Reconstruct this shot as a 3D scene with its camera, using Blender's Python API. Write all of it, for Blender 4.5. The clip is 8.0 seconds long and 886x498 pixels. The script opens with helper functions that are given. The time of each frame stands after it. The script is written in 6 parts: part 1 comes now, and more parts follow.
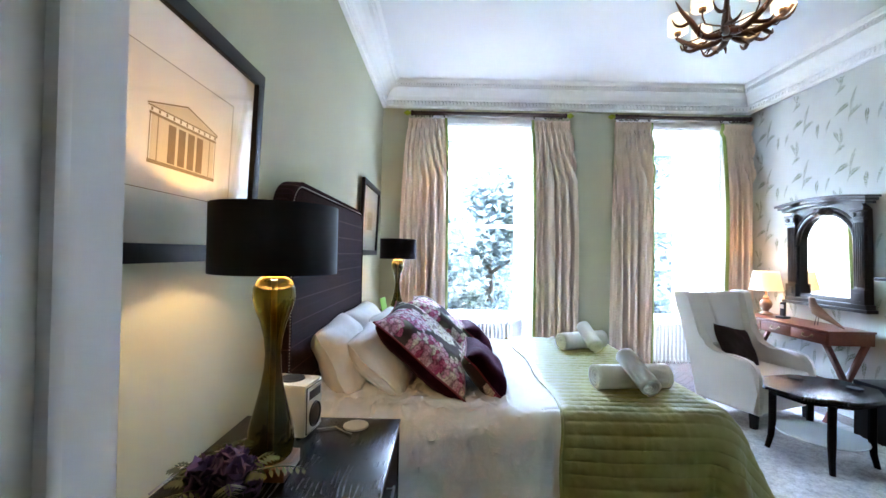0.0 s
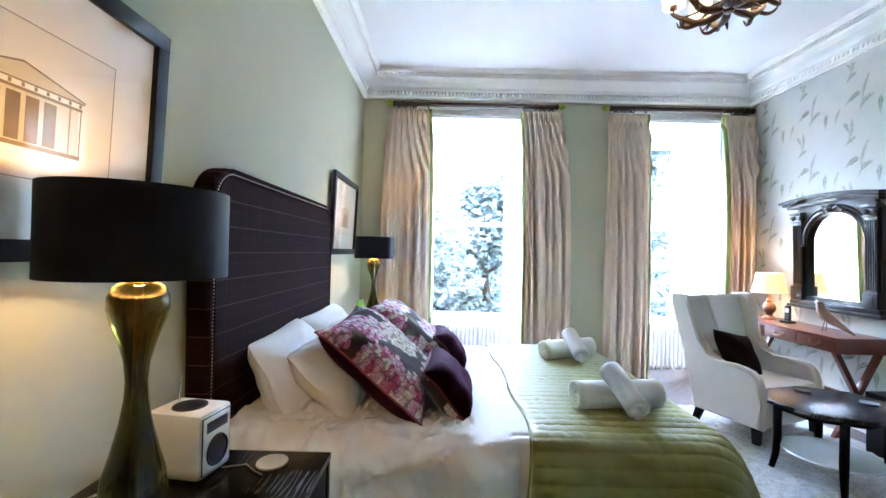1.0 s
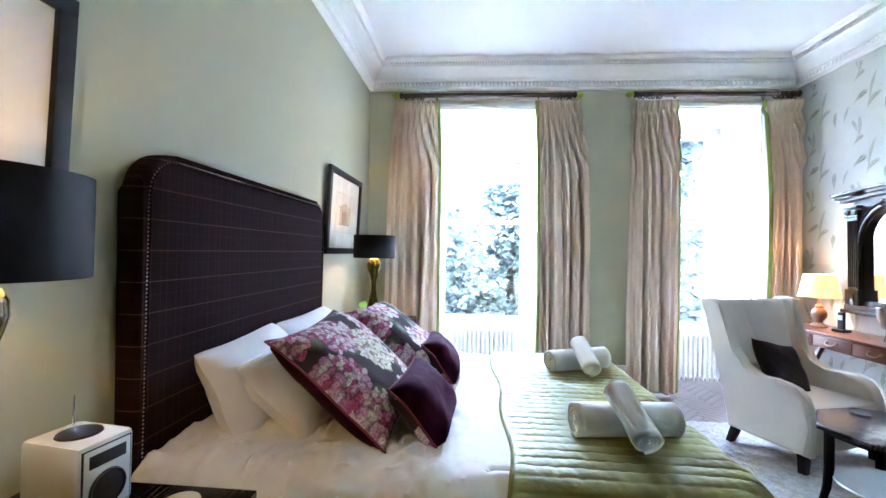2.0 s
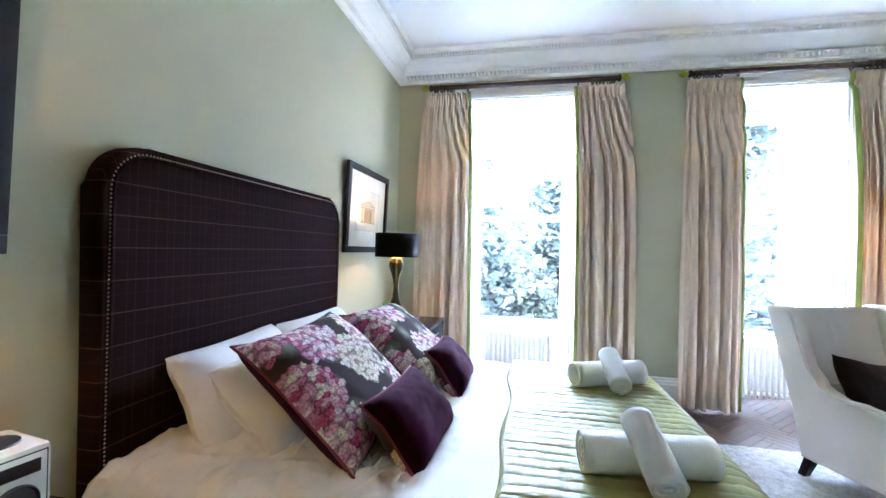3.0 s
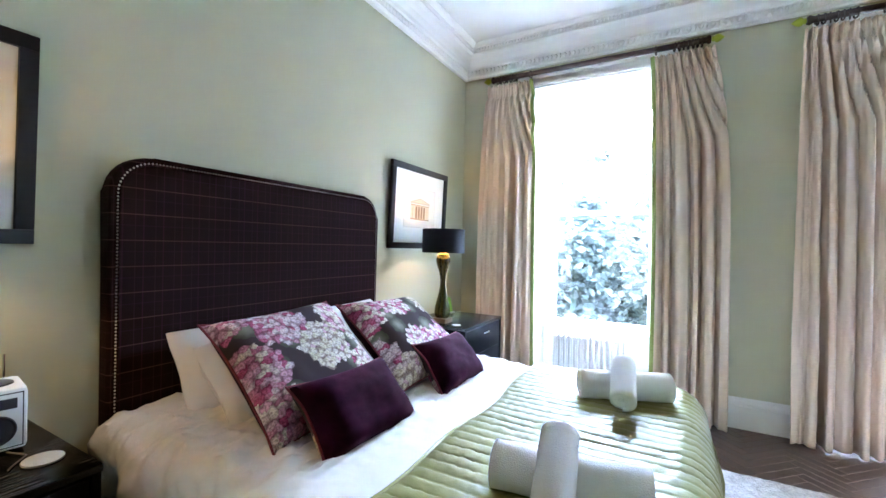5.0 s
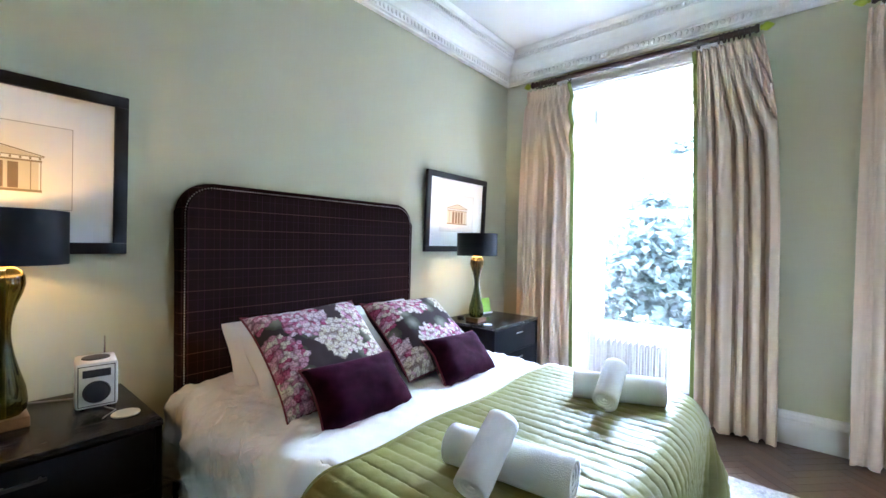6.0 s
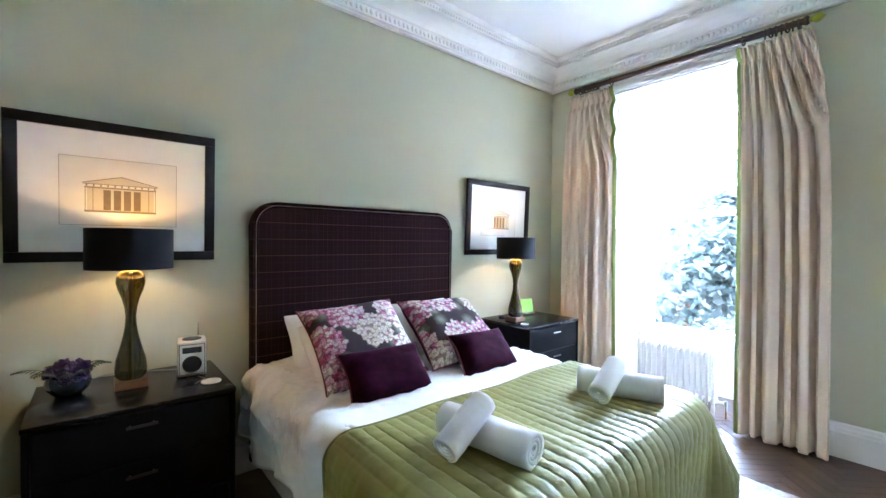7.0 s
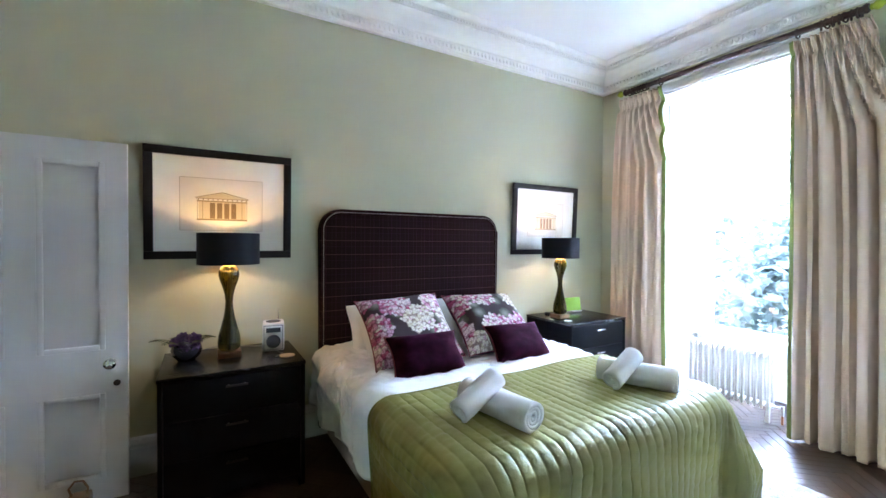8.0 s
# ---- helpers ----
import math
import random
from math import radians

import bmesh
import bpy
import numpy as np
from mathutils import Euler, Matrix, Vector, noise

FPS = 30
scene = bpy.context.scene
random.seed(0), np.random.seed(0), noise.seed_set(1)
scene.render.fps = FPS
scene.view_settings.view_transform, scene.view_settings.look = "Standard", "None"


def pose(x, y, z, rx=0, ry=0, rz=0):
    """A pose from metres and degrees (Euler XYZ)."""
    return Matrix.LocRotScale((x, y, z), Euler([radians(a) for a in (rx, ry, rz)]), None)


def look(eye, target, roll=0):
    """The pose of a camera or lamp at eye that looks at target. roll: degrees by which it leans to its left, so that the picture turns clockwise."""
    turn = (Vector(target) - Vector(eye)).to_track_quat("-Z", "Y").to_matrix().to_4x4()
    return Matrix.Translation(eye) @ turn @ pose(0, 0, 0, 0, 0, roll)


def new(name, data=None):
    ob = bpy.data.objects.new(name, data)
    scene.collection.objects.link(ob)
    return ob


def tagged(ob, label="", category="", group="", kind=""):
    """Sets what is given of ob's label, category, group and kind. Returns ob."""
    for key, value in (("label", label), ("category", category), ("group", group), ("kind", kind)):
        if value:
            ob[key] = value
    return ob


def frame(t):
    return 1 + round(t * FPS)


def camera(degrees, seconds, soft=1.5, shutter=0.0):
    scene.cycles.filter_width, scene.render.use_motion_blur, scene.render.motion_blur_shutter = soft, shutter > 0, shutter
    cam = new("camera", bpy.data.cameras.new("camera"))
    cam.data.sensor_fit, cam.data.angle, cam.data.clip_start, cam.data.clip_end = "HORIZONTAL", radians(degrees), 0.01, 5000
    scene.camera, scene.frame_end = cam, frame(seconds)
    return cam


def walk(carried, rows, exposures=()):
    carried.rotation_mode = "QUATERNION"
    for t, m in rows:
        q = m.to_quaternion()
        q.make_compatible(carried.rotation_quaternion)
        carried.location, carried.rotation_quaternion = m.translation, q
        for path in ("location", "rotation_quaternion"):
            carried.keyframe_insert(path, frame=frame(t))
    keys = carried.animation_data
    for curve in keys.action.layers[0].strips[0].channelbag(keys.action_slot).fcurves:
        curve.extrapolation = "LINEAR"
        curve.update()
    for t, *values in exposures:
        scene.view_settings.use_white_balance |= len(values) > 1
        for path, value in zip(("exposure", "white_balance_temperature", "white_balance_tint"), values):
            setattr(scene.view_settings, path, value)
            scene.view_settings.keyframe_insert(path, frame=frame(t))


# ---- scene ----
cam = camera(94.0, 8.0)
PATH = [
    (0, (0.778, 0.977, 1.391), (0.773, 2.977, 1.409), 1.2),
    (0.5, (0.862, 1.113, 1.395), (0.862, 3.113, 1.409), 1.3),
    (1, (0.970, 1.254, 1.393), (0.961, 3.254, 1.408), 1.35),
    (1.5, (1.075, 1.389, 1.387), (1.017, 3.388, 1.404), 1.3),
    (3, (1.391, 1.749, 1.388), (0.986, 3.708, 1.393), 1.4),
    (3.5, (1.504, 1.850, 1.370), (0.961, 3.774, 1.377), 1.4),
    (4, (1.650, 1.933, 1.363), (0.968, 3.814, 1.362), 1.4),
    (4.5, (1.809, 1.991, 1.362), (0.985, 3.812, 1.357), 1.35),
    (6, (2.397, 2.052, 1.418), (1.118, 3.589, 1.394), 0.9),
    (6.5, (2.591, 2.051, 1.449), (1.184, 3.472, 1.418), 0.8),
    (7, (2.804, 2.047, 1.461), (1.273, 3.334, 1.431), 0.5),
    (7.5, (2.995, 2.039, 1.468), (1.358, 3.188, 1.435), 0.5),
    (8, (3.18, 2.028, 1.461), (1.454, 3.038, 1.432), 0.3),
]
walk(cam, [(t, look(eye, target, roll)) for t, eye, target, roll in PATH], [(0.0, 8.90, 7500, 17), (8.0, 8.95, 7500, 17)])

# ---- world, sun, exposure ----
world = bpy.data.worlds.new("world")
scene.world = world
world.use_nodes = True
wn = world.node_tree
sky = wn.nodes.new("ShaderNodeTexSky")
sky.sky_type, sky.sun_disc = "NISHITA", False
sky.sun_elevation, sky.sun_rotation = radians(50), radians(150)
sky.air_density, sky.dust_density = 1.0, 1.0
wn.nodes["Background"].inputs[1].default_value = 0.15
wn.links.new(sky.outputs[0], wn.nodes["Background"].inputs[0])
sun_data = bpy.data.lights.new("sun", "SUN")
sun_data.energy, sun_data.angle, sun_data.color = 0.04, radians(12), (1.0, 0.95, 0.88)
sun = new("sun", sun_data)
sun.matrix_world = look((6, -10, 19), (1, 4, 1))


def point_lamp(name, place, watts, colour, size=0.03):
    d = bpy.data.lights.new(name, "POINT")
    d.energy, d.color, d.shadow_soft_size = watts, colour, size
    o = new(name, d)
    o.location = place
    return o


WARM = (1.0, 0.76, 0.41)
point_lamp("bedside_bulb", (0.288, 2.177, 1.42), 0.013, WARM, 0.03)
point_lamp("bedside_bulb", (0.33, 5.0, 1.42), 0.014, WARM)
point_lamp("desk_bulb", (4.24, 5.42, 1.19), 0.013, WARM)


# ---- materials ----
def mat(name, base, rough=0.6, metal=0.0, var=0.12, scale=6.0, grain=0.0, gscale=200.0, bump=0.0, bscale=120.0, sheen=0.0,
        coat=0.0, spec=0.5, stretch=(1, 1, 1), rnd=0.0, emit=None, power=0.0, trans=0.0):
    m = bpy.data.materials.new(name)
    m.use_nodes = True
    t = m.node_tree
    b = t.nodes["Principled BSDF"]
    b.inputs["Roughness"].default_value, b.inputs["Metallic"].default_value = rough, metal
    b.inputs["Specular IOR Level"].default_value = spec
    b.inputs["Sheen Weight"].default_value, b.inputs["Coat Weight"].default_value = sheen, coat
    b.inputs["Transmission Weight"].default_value = trans
    top = max(base)
    b.inputs["Sheen Tint"].default_value = (*[0.3 * c / top + 0.1 for c in base], 1)
    if emit:
        b.inputs["Emission Color"].default_value, b.inputs["Emission Strength"].default_value = (*emit, 1), power
    co = t.nodes.new("ShaderNodeTexCoord")
    mp = t.nodes.new("ShaderNodeMapping")
    mp.inputs["Scale"].default_value = stretch
    t.links.new(co.outputs["Object"], mp.inputs[0])
    n1 = t.nodes.new("ShaderNodeTexNoise")
    n1.inputs["Scale"].default_value, n1.inputs["Detail"].default_value = scale, 5
    t.links.new(mp.outputs[0], n1.inputs["Vector"])
    n2 = t.nodes.new("ShaderNodeTexNoise")
    n2.inputs["Scale"].default_value, n2.inputs["Detail"].default_value = gscale, 3
    t.links.new(mp.outputs[0], n2.inputs["Vector"])
    # value = 1 + var*(n1-.5)*2 + grain*(n2-.5)*2 (+ random per object)
    a = t.nodes.new("ShaderNodeMath")
    a.operation = "MULTIPLY_ADD"
    a.inputs[1].default_value, a.inputs[2].default_value = 2 * var, 1 - var - grain - rnd / 2
    t.links.new(n1.outputs[0], a.inputs[0])
    c = t.nodes.new("ShaderNodeMath")
    c.operation = "MULTIPLY_ADD"
    c.inputs[1].default_value = 2 * grain
    t.links.new(n2.outputs[0], c.inputs[0])
    t.links.new(a.outputs[0], c.inputs[2])
    last = c.outputs[0]
    if rnd:
        oi = t.nodes.new("ShaderNodeObjectInfo")
        ge = t.nodes.new("ShaderNodeNewGeometry")
        s = t.nodes.new("ShaderNodeMath")
        s.operation = "ADD"
        t.links.new(oi.outputs["Random"], s.inputs[0])
        t.links.new(ge.outputs["Random Per Island"], s.inputs[1])
        f = t.nodes.new("ShaderNodeMath")
        f.operation = "FRACT"
        t.links.new(s.outputs[0], f.inputs[0])
        d = t.nodes.new("ShaderNodeMath")
        d.operation = "MULTIPLY_ADD"
        d.inputs[1].default_value = rnd
        t.links.new(f.outputs[0], d.inputs[0])
        t.links.new(last, d.inputs[2])
        last = d.outputs[0]
    v = t.nodes.new("ShaderNodeVectorMath")
    v.operation = "SCALE"
    v.inputs[0].default_value = base
    t.links.new(last, v.inputs["Scale"])
    t.links.new(v.outputs[0], b.inputs["Base Color"])
    if bump:
        n3 = t.nodes.new("ShaderNodeTexNoise")
        n3.inputs["Scale"].default_value, n3.inputs["Detail"].default_value = bscale, 4
        t.links.new(mp.outputs[0], n3.inputs["Vector"])
        bp = t.nodes.new("ShaderNodeBump")
        bp.inputs["Strength"].default_value, bp.inputs["Distance"].default_value = bump, 0.01
        t.links.new(n3.outputs[0], bp.inputs["Height"])
        t.links.new(bp.outputs[0], b.inputs["Normal"])
    return m


def glass_mat(name, tint=(1, 1, 1), ior=1.5):
    m = bpy.data.materials.new(name)
    m.use_nodes = True
    t = m.node_tree
    t.nodes.remove(t.nodes["Principled BSDF"])
    tr, gl = t.nodes.new("ShaderNodeBsdfTransparent"), t.nodes.new("ShaderNodeBsdfGlossy")
    tr.inputs[0].default_value = (*tint, 1)
    gl.inputs["Roughness"].default_value = 0.0
    lw, mx = t.nodes.new("ShaderNodeLayerWeight"), t.nodes.new("ShaderNodeMixShader")
    lw.inputs[0].default_value = 0.5
    p5, fr = t.nodes.new("ShaderNodeMath"), t.nodes.new("ShaderNodeMath")
    p5.operation, p5.inputs[1].default_value = "POWER", 5.0
    f0 = ((ior - 1) / (ior + 1)) ** 2
    fr.operation, fr.inputs[1].default_value, fr.inputs[2].default_value = "MULTIPLY_ADD", 1 - f0, f0
    t.links.new(lw.outputs["Facing"], p5.inputs[0])
    t.links.new(p5.outputs[0], fr.inputs[0])
    t.links.new(fr.outputs[0], mx.inputs[0])
    t.links.new(tr.outputs[0], mx.inputs[1])
    t.links.new(gl.outputs[0], mx.inputs[2])
    t.links.new(mx.outputs[0], t.nodes["Material Output"].inputs[0])
    return m


def tweed_mat():
    """Dark plum cloth with a fine twill and a windowpane check of pale threads."""
    m = mat("plum_check", (0.019, 0.0072, 0.0066), 0.9, var=0.15, scale=9, grain=0.35, gscale=420, bump=0.25, bscale=500, sheen=0.03, spec=0.08)
    t = m.node_tree
    b = t.nodes["Principled BSDF"]
    old = b.inputs["Base Color"].links[0].from_socket
    co = t.nodes.new("ShaderNodeTexCoord")
    sp = t.nodes.new("ShaderNodeSeparateXYZ")
    t.links.new(co.outputs["Object"], sp.inputs[0])

    def line(axis, step, width, shift=0.0):
        a = t.nodes.new("ShaderNodeMath")
        a.operation, a.inputs[1].default_value = "ADD", shift + 40.0
        t.links.new(sp.outputs[axis], a.inputs[0])
        w = t.nodes.new("ShaderNodeMath")
        w.operation, w.inputs[1].default_value = "PINGPONG", step / 2
        t.links.new(a.outputs[0], w.inputs[0])
        l = t.nodes.new("ShaderNodeMath")
        l.operation, l.inputs[1].default_value = "LESS_THAN", width / 2
        t.links.new(w.outputs[0], l.inputs[0])
        return l.outputs[0]

    def mix(fac, weight, base, colour):
        w = t.nodes.new("ShaderNodeMath")
        w.operation, w.inputs[1].default_value = "MULTIPLY", weight
        t.links.new(fac, w.inputs[0])
        x = t.nodes.new("ShaderNodeMix")
        x.data_type = "RGBA"
        t.links.new(w.outputs[0], x.inputs[0])
        t.links.new(base, x.inputs[6])
        x.inputs[7].default_value = (*colour, 1)
        return x.outputs[2]

    c = mix(line(1, 0.075, 0.004), 0.45, old, (0.06, 0.018, 0.035))
    c = mix(line(1, 0.075, 0.003, 0.030), 0.35, c, (0.06, 0.03, 0.04))
    c = mix(line(2, 0.105, 0.004), 0.5, c, (0.12, 0.065, 0.06))
    c = mix(line(2, 0.105, 0.003, 0.045), 0.35, c, (0.05, 0.018, 0.035))
    t.links.new(c, b.inputs["Base Color"])
    return m


def hydrangea_mat():
    """Printed cotton: big hydrangea heads of white, pink and cream florets and grey-green leaves on a brown-grey ground."""
    m = mat("hydrangea_print", (0.060, 0.042, 0.044), 0.8, var=0.1, bump=0.15, bscale=300, sheen=0.02, spec=0.05)
    t = m.node_tree
    b = t.nodes["Principled BSDF"]
    co = t.nodes.new("ShaderNodeTexCoord")
    wob = t.nodes.new("ShaderNodeTexNoise")
    wob.inputs["Scale"].default_value = 46
    t.links.new(co.outputs["Object"], wob.inputs["Vector"])
    push = t.nodes.new("ShaderNodeMix")
    push.data_type = "VECTOR"
    push.inputs[0].default_value = 0.022
    t.links.new(co.outputs["Object"], push.inputs[4])
    t.links.new(wob.outputs["Color"], push.inputs[5])
    flat = t.nodes.new("ShaderNodeVectorMath")
    flat.operation = "MULTIPLY"
    flat.inputs[1].default_value = (1, 1, 0)
    t.links.new(push.outputs[1], flat.inputs[0])
    at = t.nodes.new("ShaderNodeVectorMath")
    at.operation = "ADD"
    oi = t.nodes.new("ShaderNodeObjectInfo")
    t.links.new(flat.outputs[0], at.inputs[0])
    t.links.new(oi.outputs["Random"], at.inputs[1])

    def vor(scale, feature="F1", rnd=1.0):
        v = t.nodes.new("ShaderNodeTexVoronoi")
        v.voronoi_dimensions, v.feature = "2D", feature
        v.inputs["Scale"].default_value, v.inputs["Randomness"].default_value = scale, rnd
        t.links.new(at.outputs[0], v.inputs["Vector"])
        return v

    def less(sock, val):
        l = t.nodes.new("ShaderNodeMath")
        l.operation, l.inputs[1].default_value = "LESS_THAN", val
        t.links.new(sock, l.inputs[0])
        return l.outputs[0]

    def mixc(fac, a, c):
        x = t.nodes.new("ShaderNodeMix")
        x.data_type = "RGBA"
        t.links.new(fac, x.inputs[0])
        for k, s in ((6, a), (7, c)):
            if isinstance(s, tuple):
                x.inputs[k].default_value = (*s, 1)
            else:
                t.links.new(s, x.inputs[k])
        return x.outputs[2]

    ground = b.inputs["Base Color"].links[0].from_socket

    def ramped(sock, rows, hard=False):
        r = t.nodes.new("ShaderNodeValToRGB")
        r.color_ramp.interpolation = "CONSTANT" if hard else "EASE"
        e = r.color_ramp.elements
        for k, (p, c) in enumerate(rows):
            n = e[k] if k < 2 else e.new(p)
            n.position, n.color = p, (*c, 1)
        t.links.new(sock, r.inputs[0])
        return r.outputs[0]

    def times(col, val):
        v = t.nodes.new("ShaderNodeMix")
        v.data_type, v.blend_type = "RGBA", "MULTIPLY"
        v.inputs[0].default_value = 1.0
        t.links.new(col, v.inputs[6])
        t.links.new(val, v.inputs[7])
        return v.outputs[2]

    # leaves: large soft cells with a pale vein
    leaf = vor(7.0)
    lc = mixc(less(leaf.outputs["Distance"], 0.36), ground, ramped(leaf.outputs["Distance"], [(0.0, (0.24, 0.235, 0.19)), (0.36, (0.075, 0.075, 0.058))]))
    # florets gathered into round heads: a floret belongs to the head nearest its centre
    fl = vor(46.0)
    head = t.nodes.new("ShaderNodeTexVoronoi")
    head.voronoi_dimensions = "2D"
    head.inputs["Scale"].default_value, head.inputs["Randomness"].default_value = 4.6, 0.75
    t.links.new(fl.outputs["Position"], head.inputs["Vector"])
    sp = t.nodes.new("ShaderNodeSeparateColor")
    t.links.new(head.outputs["Color"], sp.inputs[0])
    sp2 = t.nodes.new("ShaderNodeSeparateColor")
    t.links.new(fl.outputs["Color"], sp2.inputs[0])
    mixv = t.nodes.new("ShaderNodeMath")
    mixv.operation, mixv.inputs[1].default_value = "MULTIPLY_ADD", 0.42
    t.links.new(sp2.outputs[0], mixv.inputs[0])
    half = t.nodes.new("ShaderNodeMath")
    half.operation, half.inputs[1].default_value = "MULTIPLY", 0.62
    t.links.new(sp.outputs[0], half.inputs[0])
    t.links.new(half.outputs[0], mixv.inputs[2])
    hue = ramped(mixv.outputs[0], [(0.0, (0.86, 0.80, 0.80)), (0.26, (0.83, 0.68, 0.72)), (0.39, (0.52, 0.10, 0.20)), (0.5, (0.76, 0.42, 0.54)), (0.62, (0.84, 0.78, 0.68)), (0.95, (0.74, 0.68, 0.50))])
    petals = times(hue, ramped(fl.outputs["Distance"], [(0.0, (0.95, 0.95, 0.9)), (0.12, (0.72, 0.70, 0.66)), (0.26, (1.0, 1.0, 1.0)), (0.48, (0.75, 0.70, 0.72)), (0.66, (0.42, 0.35, 0.37))]))
    vein = t.nodes.new("ShaderNodeTexNoise")
    vein.inputs["Scale"].default_value, vein.inputs["Detail"].default_value = 130, 3
    t.links.new(co.outputs["Object"], vein.inputs["Vector"])
    petals = times(petals, ramped(vein.outputs[0], [(0.38, (0.62, 0.60, 0.62)), (0.58, (1.05, 1.05, 1.05))]))
    out = mixc(less(head.outputs["Distance"], 0.52), lc, petals)
    t.links.new(out, b.inputs["Base Color"])
    return m


def wood_mat(name, base, rough=0.35, stretch=(1, 12, 12), var=0.35, coat=0.2, rnd=0.0, grain=0.2, spec=0.5):
    return mat(name, base, rough, spec=spec, var=var, scale=5, grain=grain, gscale=28, stretch=stretch, coat=coat, bump=0.06, bscale=40, rnd=rnd)


def oak_with_sheen():
    """Black-stained oak whose open grain shows as pale, wandering streaks along y; their paleness is window reflection
    put into the colour.
    """
    m = wood_mat("black_oak_sheen_grain", (0.004, 0.004, 0.0045), 0.24, (40, 3, 40), var=0.5, coat=0.0, grain=0.45, spec=0.35)
    t = m.node_tree
    b = t.nodes["Principled BSDF"]
    old = b.inputs["Base Color"].links[0].from_socket
    co, mp, wv = t.nodes.new("ShaderNodeTexCoord"), t.nodes.new("ShaderNodeMapping"), t.nodes.new("ShaderNodeTexWave")
    mp.inputs["Scale"].default_value = (1.0, 0.16, 1.0)
    t.links.new(co.outputs["Object"], mp.inputs[0])
    wv.inputs["Scale"].default_value, wv.inputs["Distortion"].default_value = 20.0, 9.0
    wv.inputs["Detail"].default_value, wv.inputs["Detail Scale"].default_value = 2.0, 1.2
    t.links.new(mp.outputs[0], wv.inputs["Vector"])
    fine = t.nodes.new("ShaderNodeTexNoise")
    fine.inputs["Scale"].default_value, fine.inputs["Detail"].default_value = 14, 3
    t.links.new(co.outputs["Object"], fine.inputs["Vector"])
    r1, r2, k, x = t.nodes.new("ShaderNodeMapRange"), t.nodes.new("ShaderNodeMapRange"), t.nodes.new("ShaderNodeMath"), t.nodes.new("ShaderNodeMix")
    r1.inputs[1].default_value, r1.inputs[2].default_value = 0.62, 0.98
    r2.inputs[1].default_value, r2.inputs[2].default_value, r2.inputs[4].default_value = 0.42, 0.62, 0.6
    t.links.new(wv.outputs["Fac"], r1.inputs[0])
    t.links.new(fine.outputs[0], r2.inputs[0])
    k.operation = "MULTIPLY"
    t.links.new(r1.outputs[0], k.inputs[0])
    t.links.new(r2.outputs[0], k.inputs[1])
    x.data_type = "RGBA"
    t.links.new(k.outputs[0], x.inputs[0])
    t.links.new(old, x.inputs[6])
    # grain streaks painted pale with the reflected window light
    x.inputs[7].default_value = (0.13, 0.13, 0.14, 1)
    t.links.new(x.outputs[2], b.inputs["Base Color"])
    return m


